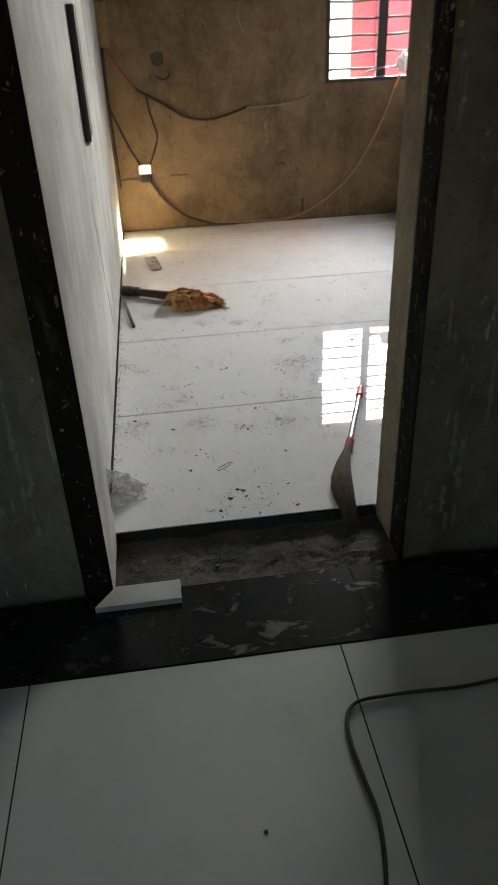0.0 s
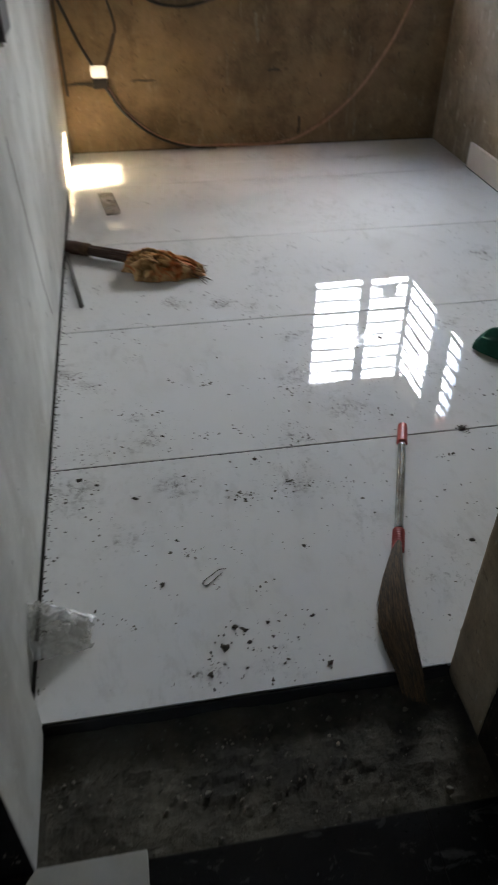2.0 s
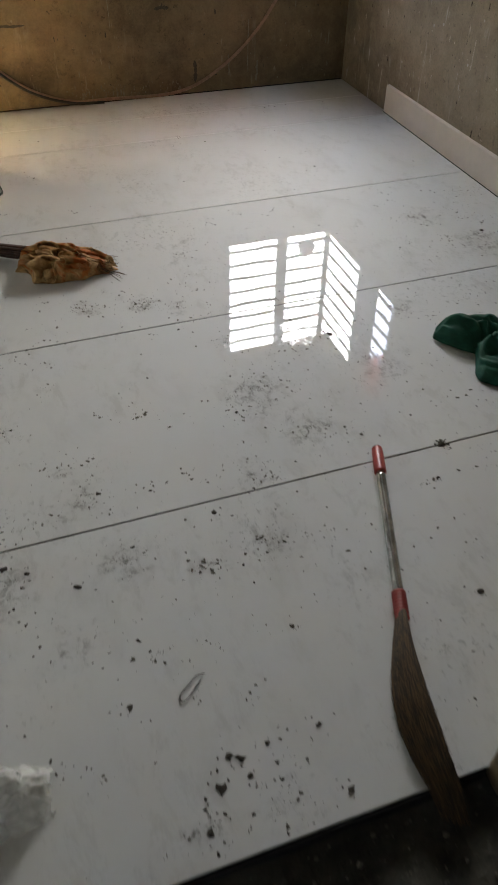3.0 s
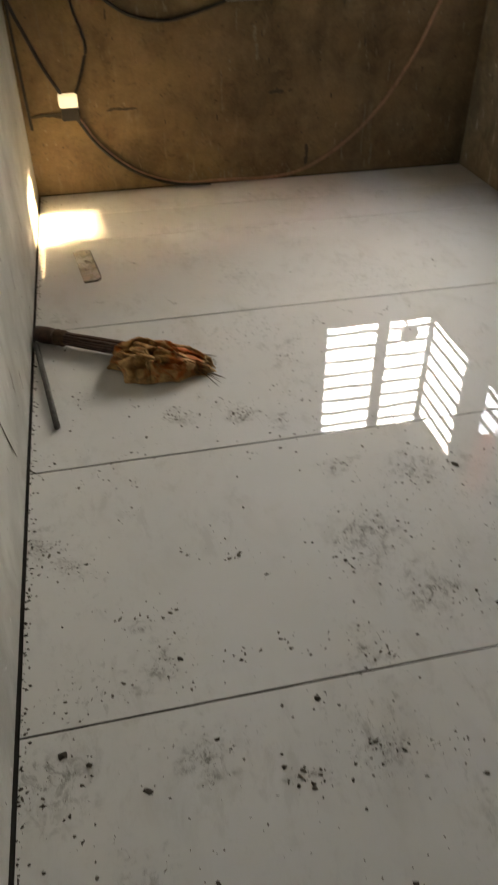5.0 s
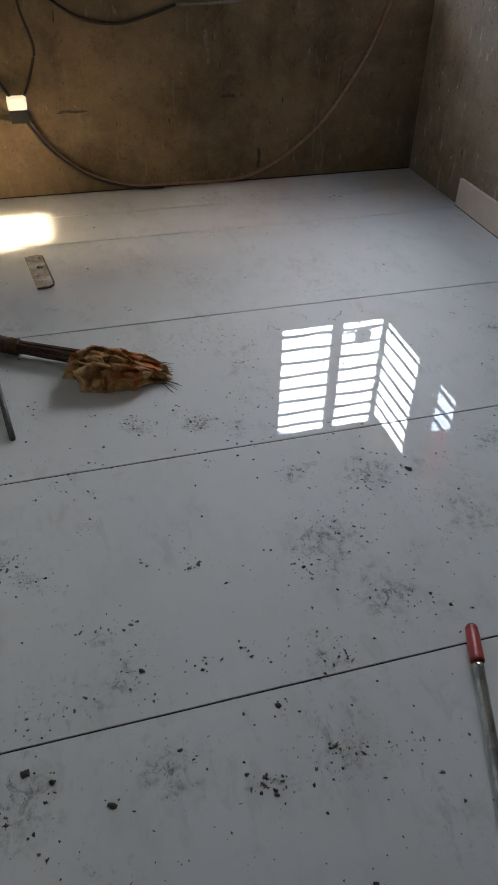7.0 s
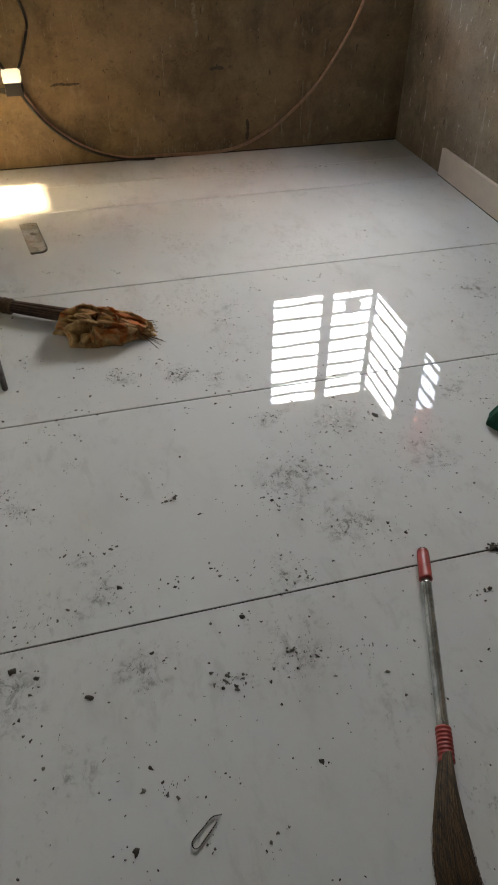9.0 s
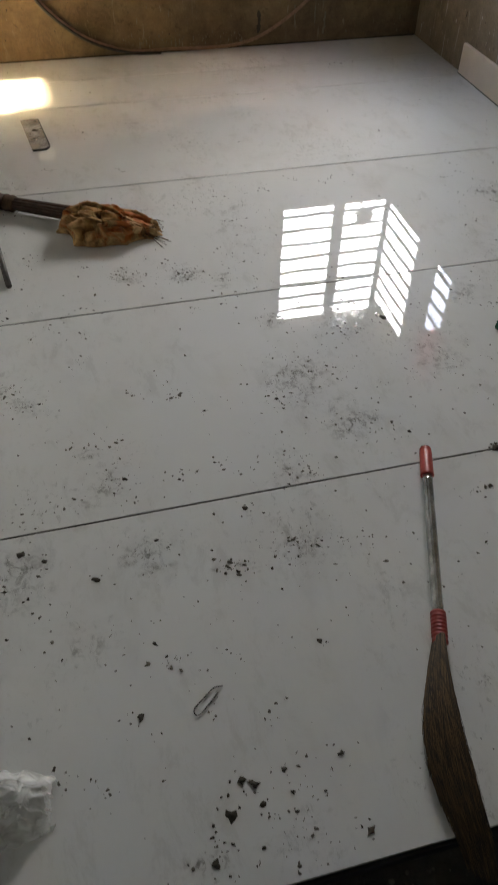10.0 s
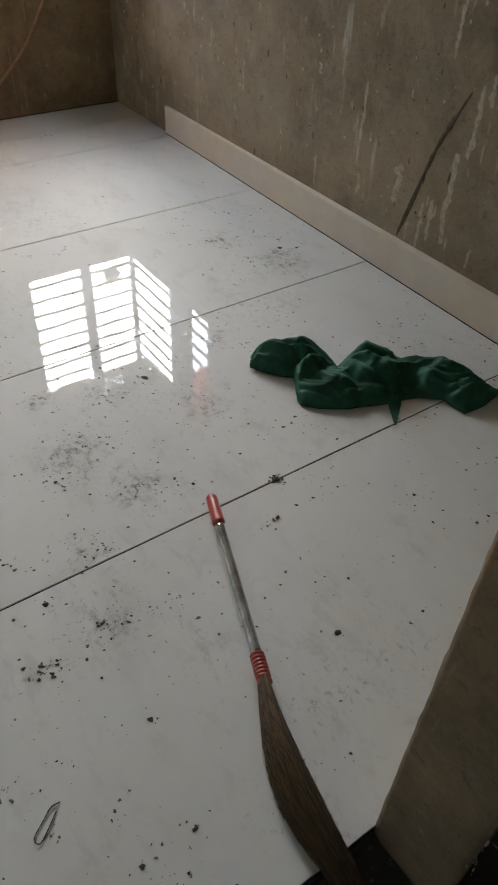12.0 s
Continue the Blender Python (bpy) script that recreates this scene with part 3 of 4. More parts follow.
cable("cable", [(0.040, Y - 0.03, 1.268), (0.09, Y, 1.17), (0.16, Y, 1.07), (0.219, Y, 0.998)], 0.0075, RED_WIRE, "faded red wire below the junction box", 24)
cable("cable", [(0.009, Y, 0.909), (0.040, Y, 0.82), (0.074, Y, 0.736), (0.130, Y, 0.60), (0.195, Y - 0.01, 0.484)], 0.0085, BLACK_CABLE, "black wire leading down to the lamp", 30)
cable("cable", [(0.286, Y, 0.96), (0.292, Y, 0.90), (0.303, Y, 0.827), (0.338, Y, 0.69), (0.322, Y, 0.62), (0.289, Y, 0.534), (0.262, Y - 0.01, 0.484)], 0.0066, BLACK_CABLE, "thin black wire bent above the lamp", 36)
cable("cable", [(0.018, BACK - 0.02, 1.26), (0.016, BACK - 0.02, 0.95), (0.022, BACK - 0.02, 0.65), (0.030, BACK - 0.018, 0.33)], 0.007, BLACK_CABLE, "black cable hanging in the corner", 30)
cable("cable", [(0.36, Y, 1.08), (0.40, Y, 1.055), (0.45, Y, 1.06), (0.47, Y, 1.10)], 0.006, BLACK_CABLE, "short curled wire end below the conduit box", 20)
cable("cable", [(0.98, Y, 1.50), (0.97, Y, 1.42), (0.99, Y, 1.36), (1.01, Y, 1.32)], 0.005, GREY_WIRE, "short pale wire end on the cement wall", 20)
cable("cable", [(1.87, BACK - 0.005, 1.018), (1.98, BACK - 0.02, 1.05), (2.10, BACK - 0.02, 1.055), (2.22, BACK - 0.02, 1.045), (2.34, BACK - 0.03, 1.02)], 0.0055, GREY_WIRE, "pale wire draped over the window sill", 30)

# Sunlight on the brown cable's end, painted as a bright orange piece.
cable("wire_end", [(2.128, BACK - 0.024, 0.925), (2.142, BACK - 0.026, 0.960), (2.158, BACK - 0.028, 1.000)], 0.0095, SUNLIT_ORANGE, "wire end below the window, sunlight painted in as bright orange", 10)

# ---- the hall cable ----
cable("cable", [(1.500, -1.600, 0.005), (1.200, -1.560, 0.005), (1.010, -1.572, 0.005), (0.898, -1.581, 0.005), (0.789, -1.577, 0.005), (0.690, -1.576, 0.005), (0.628, -1.583, 0.005), (0.594, -1.620, 0.005), (0.586, -1.690, 0.005), (0.592, -1.790, 0.005), (0.597, -1.870, 0.005), (0.580, -1.975, 0.005), (0.545, -2.080, 0.005), (0.470, -2.260, 0.005)],
      0.0047, BLACK_CABLE, "dark cable curling over the hall floor tiles", 110)


# ---- grass broom ----
def grass_broom():
    broom = thing("grass_broom", "soft grass broom with silver handle and red collars, lying flat", "broom")
    a, b = Vector((1.083, 0.024, 0.018)), Vector((0.895, -0.476, 0.020))
    d = (b - a).normalized()
    cut = [0.0, 0.092, 0.466, 0.534]
    p = [a + d * s for s in cut]
    cap = [a, a + d * 0.002, a + d * 0.008, a + d * 0.012, a + d * 0.015, a + d * 0.085, a + d * 0.088, p[1]]
    end_cap = part("end_cap", tube(bmesh.new(), cap, [0.0125, 0.0142, 0.0146, 0.0140, 0.0152, 0.0158, 0.0166, 0.0150], 18), RED_PLASTIC, broom, smooth=True)
    # Solid black plug: the shade inside the open cap end, put into colour.
    part("hollow_shade", tube(bmesh.new(), [a - d * 0.004, a - d * 0.002, a + d * 0.004], [0.0105, 0.0122, 0.0126], 16), HOLDER, end_cap, "black plug giving the hollow end its shade")
    line = [p[1] + d * (0.374 * i / 24) for i in range(25)]
    radii = [0.0124 + 0.00025 * math.sin(i * 1.7) for i in range(25)]
    part("handle", tube(bmesh.new(), line, radii, 20), FOIL, broom, "silver plastic-wrapped handle", True)
    line, radii = [], []
    for i in range(41):
        line.append(p[2] + d * (0.068 * i / 40))
        radii.append(0.0152 + (0.0014 if i % 5 in (1, 2) and 4 < i < 35 else 0.0) + (0.001 if i < 3 or i > 36 else 0.0))
    part("collar", tube(bmesh.new(), line, radii, 16), RED_PLASTIC, broom, "ribbed red collar", True)
    rnd = random.Random(5)
    bm = bmesh.new()
    side = Vector((-d.y, d.x, 0)).normalized()
    for i in range(4600):
        u = rnd.uniform(-1, 1)
        u += 0.10 * math.sin(u * 31) + 0.05 * math.sin(u * 67)      # strands cling together in locks
        h = rnd.random() ** 1.6
        reach = rnd.uniform(0.72, 1.0) if rnd.random() < 0.85 else rnd.uniform(0.4, 0.8)
        pts = []
        for k in range(7):
            f = k / 6 * reach
            wide = 0.012 + 0.027 * math.sin(min(1.0, f * 1.5) * math.pi / 2) ** 1.1 - 0.020 * max(0.0, f - 0.62) / 0.38
            wide *= 0.80 if u > 0 else 1.0 + 0.25 * max(0.0, f - 0.5)
            fat = (0.030 * (1 - f) + 0.040 * f * (1 - f) * 2 + 0.012)
            bend = -0.058 * f ** 2.4 + 0.010 * math.sin(f * math.pi)
            q = p[3] - d * 0.01 + d * (0.405 * f) + side * (-bend + u * wide)
            q.z = 0.004 + h * fat * (1 - 0.55 * u * u)
            if q.y < FRONT:
                q.z -= 1.6 * min(0.25, FRONT - q.y) ** 1.5
            pts.append(q + Vector((rnd.uniform(-1, 1), rnd.uniform(-1, 1), 0)) * 0.0085 * (k / 6) ** 1.5)
        w = rnd.uniform(0.00035, 0.0008)
        verts = []
        for k, q in enumerate(pts):
            t = w * (1 - 0.6 * k / 6)
            verts.append((bm.verts.new(q - side * t), bm.verts.new(q + side * t + Vector((0, 0, t * 0.8)))))
        for x, y in zip(verts, verts[1:]):
            bm.faces.new((x[0], x[1], y[1], y[0]))
    core = [p[3] - d * 0.01 + d * (0.27 * k / 10) + side * (0.058 * (0.67 * k / 10) ** 2.4 - 0.010 * math.sin(0.67 * k / 10 * math.pi) - 0.004) for k in range(11)]
    for k, q in enumerate(core):
        q.z = 0.020
    tube(bm, core, [0.011 + 0.010 * math.sin(min(1, k / 8) * math.pi / 2) * (1 - 0.5 * max(0, k - 7) / 3) for k in range(11)], 14, 0.38)
    tagged(part("bristle", bm, GRASS, broom, "bundle of fine brown grass"), kind="stuff")


grass_broom()


# ---- old broom wrapped in a rag ----
def draped(u_axis, v_axis, origin, nu, nv, shape, seed):
    """A crumpled cloth: a grid whose outline and height come from shape(u, v), pressed down on the floor."""
    bm = bmesh.new()
    rows = []
    for i in range(nu + 1):
        row = []
        for j in range(nv + 1):
            u, v = i / nu, j / nv * 2 - 1
            s, w, z = shape(u, v)
            row.append(bm.verts.new(Vector(origin) + Vector(u_axis) * s + Vector(v_axis) * w + Vector((0, 0, z))))
        rows.append(row)
    for a, b in zip(rows, rows[1:]):
        for k in range(nv):
            bm.faces.new((a[k], a[k + 1], b[k + 1], b[k]))
    return bm


def crease(x, y, z, sharp=1.6):
    """Soft folds with narrow crests along warped lines, between 0 and 1."""
    k = noise.noise((x * 0.7 + 3, y * 0.7, z + 5))
    return max(0.0, 1 - 2.6 * abs(noise.noise((x + 0.8 * k, y - 0.6 * k, z)))) ** sharp


def thick(ob, t):
    m = ob.modifiers.new("thickness", "SOLIDIFY")
    m.thickness, m.offset = t, 1.0
    return ob


def old_broom():
    ob = thing("old_broom", "worn cane broom with a rust-brown rag wrapped round its head", "broom")
    a, b = Vector((0.020, 1.540, 0.032)), Vector((0.420, 1.305, 0.030))
    d = (b - a).normalized()
    side = Vector((-d.y, d.x, 0))
    part("butt", tube(bmesh.new(), [a + d * s for s in (0, 0.006, 0.04, 0.07, 0.075)], [0.016, 0.028, 0.031, 0.029, 0.024], 14), OLD_WOOD, ob, "dark bound handle end", True)
    part("binding", tube(bmesh.new(), [a + d * s for s in (0.076, 0.085, 0.095, 0.112, 0.12)], [0.024, 0.031, 0.028, 0.031, 0.025], 14), STRING, ob, "dark string binding", True)
    rnd = random.Random(3)
    for i in range(18):
        ang = i * 2.4
        r = 0.020 * math.sqrt((i + 0.5) / 18)
        off = side * r * math.cos(ang) + Vector((0, 0, r * math.sin(ang)))
        line = [a + d * (0.115 + 0.30 * k / 5) + off * (1 + 0.25 * k / 5) for k in range(6)]
        part("cane", tube(bmesh.new(), line, 0.0058, 6), OLD_WOOD, ob, smooth=True)
    bm = bmesh.new()
    for i in range(24):
        s = rnd.uniform(-1, 1)
        p = Vector((0.55, 1.235 + 0.05 * s, rnd.uniform(0.004, 0.03)))
        q = p + Vector((rnd.uniform(0.03, 0.085), -0.03 + 0.06 * s + rnd.uniform(-0.01, 0.01), -p.z * 0.7))
        tube(bm, [p, (p + q) / 2 + Vector((0, 0, 0.003)), q], 0.0008, 4)
    tagged(part("bristle", bm, GRASS, ob, "frayed bristle tips"), kind="stuff")

    def shape(u, v):
        half = 0.058 + 0.046 * math.sin((0.14 + 0.78 * u) * math.pi) - 0.030 * max(0.0, u - 0.7) / 0.3 + 0.022 * noise.noise((u * 6, v * 0.8, 4))
        fall = noise.noise((u * 3.2, v * 2.0, 6))
        phase = 6.2 * v + 3.4 * fall + 3.0 * math.sin(u * 5.0 + 0.8) + 1.6 * noise.noise((u * 7, v * 4, 1))
        cross = 8.5 * u + 2.6 * noise.noise((u * 3, v * 3.5, 9)) + 1.2 * v
        loose = 1 - 0.60 * max(0.0, u - 0.62) / 0.38
        folds = 0.046 * abs(math.sin(phase)) ** 0.85 * loose + 0.022 * abs(math.sin(cross)) ** 1.2 * (1 - 0.5 * u) + 0.010 * crease(u * 9, v * 6, 4.0)
        edge = 1 - max(abs(v), abs(2 * u - 1)) ** 5
        s = 0.345 * u + 0.020 * math.cos(2 * cross) * edge + 0.035 * noise.noise((u * 4, v * 3, 1)) - 0.02 * v * v
        w = v * half + 0.017 * math.cos(2 * phase) * edge + 0.026 * noise.noise((u * 5, v * 2, 7)) - 0.016
        w *= 1 - 0.55 * max(0.0, 0.22 - u) / 0.22 * abs(v)
        dome = max(0.0, 1 - v * v) ** 0.6 * (0.030 - 0.022 * u)
        return s, w, max(0.003, dome + folds * edge + 0.002)

    rag = part("rag", draped((0.955, -0.297, 0), (0.297, 0.955, 0), (0.285, 1.330, 0), 120, 84, shape, 2), RAG_CLOTH, ob, "crumpled rust-brown rag", True)
    thick(rag, 0.003)


old_broom()

rod = solid("steel_rod", tube(bmesh.new(), [Vector((0.016, 1.50, 0.010)), Vector((0.052, 1.25, 0.010)), Vector((0.088, 0.99, 0.010))], 0.0095, 10), ROD,
            "short dull steel rod lying by the wall", "rod", smooth=True)


# ---- green cloth ----
def green_cloth():
    along = (0.0, 0.03, 0.10, 0.145, 0.165, 0.184, 0.23, 0.279, 0.32, 0.36, 0.438, 0.460, 0.478, 0.53, 0.61, 0.669, 0.72, 0.776)
    back = (-0.060, -0.100, -0.115, -0.130, -0.138, -0.140, -0.110, -0.062, -0.130, -0.165, -0.135, -0.125, -0.120, -0.140, -0.150, -0.120, -0.080, -0.030)
    front = (-0.005, 0.008, 0.022, 0.024, 0.135, 0.160, 0.163, 0.155, 0.146, 0.130, 0.100, 0.210, 0.078, 0.052, 0.046, 0.106, 0.065, 0.000)
    tall = (0.026, 0.042, 0.044, 0.054, 0.060, 0.060, 0.042, 0.012, 0.046, 0.072, 0.060, 0.052, 0.048, 0.054, 0.056, 0.046, 0.028, 0.008)
    lip = (0.016, 0.022, 0.022, 0.022, 0.020, 0.022, 0.024, 0.024, 0.022, 0.020, 0.018, 0.014, 0.012, 0.018, 0.020, 0.012, 0.010, 0.005)

    def at(s, row):
        return float(np.interp(s, along, row))

    def shape(u, v):
        s = 0.776 * u
        lo, hi = at(s, back), at(s, front)
        f = (v + 1) / 2
        w = lo + (hi - lo) * f + 0.007 * noise.noise((u * 14, v * 3, 1)) * (1 - v * v)
        body = 1.2 * at(s, tall) * (1 - f) ** 1.1 + at(s, lip) * f
        side = (1 - max(0.0, -v) ** 3.0) ** 0.5 * (1 - max(0.0, v) ** 14) ** 0.5
        # pleats gathered at the notch, and a few broad hollows
        r = math.hypot(s - 0.285, w + 0.055)
        a = math.atan2(w + 0.055, s - 0.285) + 0.5 * noise.noise((s * 6, w * 6, 3))
        pleat = abs(math.sin(4.2 * a + 0.6 + 0.8 * noise.noise((s * 6, w * 6, 5)))) ** 1.1 * min(1.0, r / 0.10) * max(0.25, 1 - r / 0.45)
        broad = noise.noise((s * 8 + w * 3, w * 11 - s * 4, 3.0))
        sharp = crease(s * 5.5 - w * 5, w * 11 + s * 5, 8.0, 1.4)
        hollow = math.exp(-((s - 0.50 + 0.5 * w) / 0.035) ** 2)
        folds = 0.034 * pleat + 0.026 * broad + 0.020 * sharp + 0.011 * crease(s * 7 + w * 4, w * 22 - s * 9, 2.0, 1.2) - 0.026 * hollow + 0.003 * noise.noise((s * 40, w * 40, 1))
        z = (body + folds * (1 - 0.85 * abs(v) ** 2.5) - 0.008) * side
        if w > 0.105 and s > 0.40 and s < 0.5:
            z *= max(0.0, 1 - (w - 0.105) / 0.03)
        return s + 0.008 * noise.noise((u * 9, v * 4, 9)), w, max(0.003, z)

    bm = draped((0.735, -0.678, 0), (-0.678, -0.735, 0), (1.500, 0.448, 0), 190, 90, shape, 6)
    ob = solid("green_cloth", bm, GREEN_CLOTH, "crumpled dark green cotton cloth thrown on the floor", "cloth", smooth=True)
    thick(ob, 0.003)


green_cloth()


# ---- plastic bag and glass strip ----
def plastic_bag():
    def shape(u, v):
        half = (0.074 + 0.018 * noise.noise((u * 4, v, 8))) * (1 - 0.40 * u)
        folds = 0.018 * crease(u * 2.2 + v, v * 1.6 - u, 3.0, 1.2) + 0.008 * crease(u * 6, v * 5, 9.0, 1.2)
        z = 0.105 * max(0.0, 1 - abs(v) ** 1.5) * (1 - 0.80 * u ** 1.4) + (folds - 0.012) * (1 - v * v) * (1 - u ** 4)
        return 0.128 * u + 0.014 * noise.noise((u * 5, v * 4, 6)), v * half + 0.012 * noise.noise((u * 6, v * 5, 3)), max(0.003, z)

    ob = solid("plastic_bag", draped((1, -0.10, 0), (0.10, 1, 0), (0.004, -0.575, 0), 60, 70, shape, 1), BAG, "small crumpled clear plastic bag against the wall", "bag", smooth=True)
    thick(ob, 0.0015)


plastic_bag()


def glass_strip():
    """A broken strip of window glass with two clean cut sides and a chipped corner."""
    def slab(outline, z0, z1):
        bm = bmesh.new()
        low = [bm.verts.new((x, y, z0)) for x, y in outline]
        high = [bm.verts.new((x, y, z1)) for x, y in outline]
        bm.faces.new(low[::-1])
        bm.faces.new(high)
        for k in range(len(low)):
            m = (k + 1) % len(low)
            bm.faces.new((low[k], low[m], high[m], high[k]))
        return bm

    strip = solid("glass_strip", slab([(-0.036, -0.150), (0.018, -0.152), (0.030, -0.141), (0.036, -0.122), (0.037, 0.148), (0.010, 0.158), (-0.036, 0.154)], 0.001, 0.007), GLASS,
                  "dusty broken strip of glass lying on the floor", "glass strip")
    part("cut_edge", slab([(0.0375, -0.118), (0.0415, -0.112), (0.0415, 0.140), (0.0375, 0.148)], 0.001, 0.0075), BOARD, strip, "dark cut edge")
    part("cut_edge", slab([(-0.034, -0.1525), (0.017, -0.1545), (0.033, -0.141), (0.038, -0.121), (0.042, -0.123), (0.036, -0.146), (0.020, -0.163), (-0.034, -0.160)], 0.001, 0.0075), BOARD, strip, "dark chipped edge")
    rnd = random.Random(9)
    for x, y, r in ((0.004, 0.030, 0.011), (0.016, 0.022, 0.006), (-0.012, -0.050, 0.005), (0.022, 0.120, 0.007)):
        part("mud_spot", slab([(x + r * rnd.uniform(0.6, 1.2) * math.cos(k * 0.785), y + 1.5 * r * rnd.uniform(0.6, 1.2) * math.sin(k * 0.785)) for k in range(8)], 0.0073, 0.0086), DIRT, strip, "dried mud spot")
    strip.matrix_world = pose(0.214, 2.130, 0, 0, 0, 7.5)


glass_strip()

# ---- bundle tied to the window bars ----
bm = bmesh.new()
bmesh.ops.create_icosphere(bm, subdivisions=4, radius=1.0)
for v in bm.verts:
    n = v.co.normalized()
    k = 1 + 0.35 * noise.noise(n * 2.3) + 0.18 * noise.noise(n * 6)
    v.co = Vector((2.190 + n.x * 0.055 * k, BACK - 0.020 + n.y * 0.028 * k, 1.085 + n.z * 0.060 * k))
solid("cloth_bundle", bm, WHITE_PLASTIC, "small white cloth bundle tied to the window bars", "bundle", smooth=True)


# ---- mud flecks on the floor ----
def floor_z(y):
    """The front slab is laid a little out of level."""
    if y < 0:
        return -math.tan(radians(0.2)) * (y + 0.4)
    return 0.0


def flecks():
    rnd = random.Random(11)
    dark, grit = bmesh.new(), bmesh.new()

    def fleck(x, y, r, z=0.0, stretch=1.0, bm=dark, lean=None):
        z = floor_z(y)
        a0, n = rnd.uniform(0, 6.28) if lean is None else lean, 8
        stretch = 1 + (stretch - 1) * 0.5
        ring, c, s = [], math.cos(a0), math.sin(a0)
        for k in range(n):
            a = 2 * math.pi * k / n
            q = r * rnd.uniform(0.4, 1.25)
            px, py = q * stretch * math.cos(a), q * math.sin(a)
            ring.append(bm.verts.new((x + c * px - s * py, y + s * px + c * py, z + 0.0006)))
        top = bm.verts.new((x, y, z + 0.0006 + min(0.005, r * 0.5)))
        for k in range(n):
            bm.faces.new((ring[k], ring[(k + 1) % n], top))

    marked = [(1.274, 0.0, 0.013), (0.778, 0.305, 0.008), (0.577, 0.302, 0.006), (0.603, -0.040, 0.008), (1.106, -0.456, 0.010),
              (1.193, 0.583, 0.012), (0.297, -0.475, 0.009), (1.098, 0.70, 0.006), (0.340, 0.112, 0.008), (0.093, -0.054, 0.011), (0.142, -0.082, 0.009),
              (0.246, -0.155, 0.009), (0.668, -0.403, 0.007), (0.637, -0.626, 0.008), (1.196, -0.110, 0.008), (1.078, 0.105, 0.007),
              (0.422, -0.679, 0.013), (0.452, -0.629, 0.010), (0.473, -0.640, 0.012), (0.479, -0.674, 0.007), (0.530, -0.628, 0.007), (0.383, -0.746, 0.010),
              (1.553, -0.244, 0.006), (1.618, -0.403, 0.006), (0.955, -0.677, 0.005), (2.076, 1.066, 0.011), (2.136, 1.032, 0.010), (0.645, -0.758, 0.009)]
    for x, y, r in marked:
        fleck(x, y, r * 0.85, 0, rnd.uniform(1.0, 1.7))
        for _ in range(4):
            fleck(x + rnd.gauss(0, r * 2.0), y + rnd.gauss(0, r * 2.0), r * rnd.uniform(0.12, 0.3), 0, 1.5)
    heaps = [(0.448, 0.981, 0.035, 170, 0.004), (0.648, 0.951, 0.045, 130, 0.004), (0.742, 0.893, 0.03, 50, 0.004), (0.045, 0.505, 0.035, 120, 0.005),
             (0.10, 0.43, 0.05, 80, 0.005), (0.272, 0.229, 0.04, 70, 0.005), (0.523, 0.375, 0.018, 36, 0.006), (0.855, 0.376, 0.10, 150, 0.004),
             (0.732, 0.053, 0.05, 70, 0.004), (0.542, -0.192, 0.020, 60, 0.006), (0.362, -0.11, 0.05, 60, 0.004), (1.064, 0.599, 0.09, 110, 0.005),
             (0.866, 0.653, 0.04, 50, 0.003), (0.296, 0.095, 0.06, 80, 0.005), (0.68, -0.17, 0.055, 120, 0.005), (0.807, -0.182, 0.022, 26, 0.006),
             (0.372, -0.381, 0.018, 26, 0.006), (0.536, -0.756, 0.05, 50, 0.005), (0.56, -0.66, 0.035, 40, 0.004), (0.38, -0.76, 0.03, 22, 0.006),
             (2.00, 0.95, 0.10, 110, 0.005), (2.10, 1.20, 0.08, 70, 0.005), (1.85, 1.25, 0.12, 80, 0.005), (2.18, 1.42, 0.05, 50, 0.006),
             (1.50, 0.62, 0.10, 60, 0.004), (0.95, 0.18, 0.12, 120, 0.004), (1.28, 0.35, 0.12, 70, 0.004), (1.55, -0.25, 0.07, 40, 0.004),
             (0.05, -0.12, 0.04, 60, 0.005), (0.06, 0.84, 0.04, 40, 0.005), (0.20, 1.62, 0.09, 26, 0.004), (0.20, 2.76, 0.10, 40, 0.005),
             (0.20, -0.30, 0.12, 50, 0.004), (2.06, 0.38, 0.06, 40, 0.004), (0.10, 0.05, 0.05, 50, 0.004)]
    for x, y, spread, count, r in heaps:
        lean = rnd.uniform(0.3, 1.1)
        for _ in range(int(count * 0.6)):
            px, py = rnd.gauss(x, spread), rnd.gauss(y, spread * 0.6)
            if 0.012 < px < W - 0.03 and FRONT + 0.01 < py < BACK - 0.02:
                if rnd.random() < 0.5:
                    fleck(px, py, rnd.uniform(0.0006, 0.0013), 0, rnd.uniform(3, 7), grit, lean + rnd.gauss(0, 0.5))
                else:
                    fleck(px, py, 0.0008 + 0.85 * r * rnd.random() ** 2.2, 0, rnd.uniform(1.0, 2.4), grit if rnd.random() < 0.7 else dark)
    for _ in range(46):
        fleck(1.274 + rnd.gauss(0, 0.011), rnd.gauss(0.0, 0.010), rnd.uniform(0.0008, 0.0032), 0, rnd.uniform(1, 4))
    for _ in range(150):
        cx, cy = rnd.uniform(0.04, W - 0.06), rnd.uniform(FRONT + 0.03, 1.5) if rnd.random() < 0.88 else rnd.uniform(1.5, BACK - 0.1)
        spread, lean = rnd.uniform(0.015, 0.075), rnd.uniform(0, 3.14)
        for _ in range(rnd.randint(2, 15)):
            f, g = rnd.gauss(0, spread), rnd.gauss(0, spread * 0.4)
            px, py = cx + f * math.cos(lean) - g * math.sin(lean), cy + f * math.sin(lean) + g * math.cos(lean)
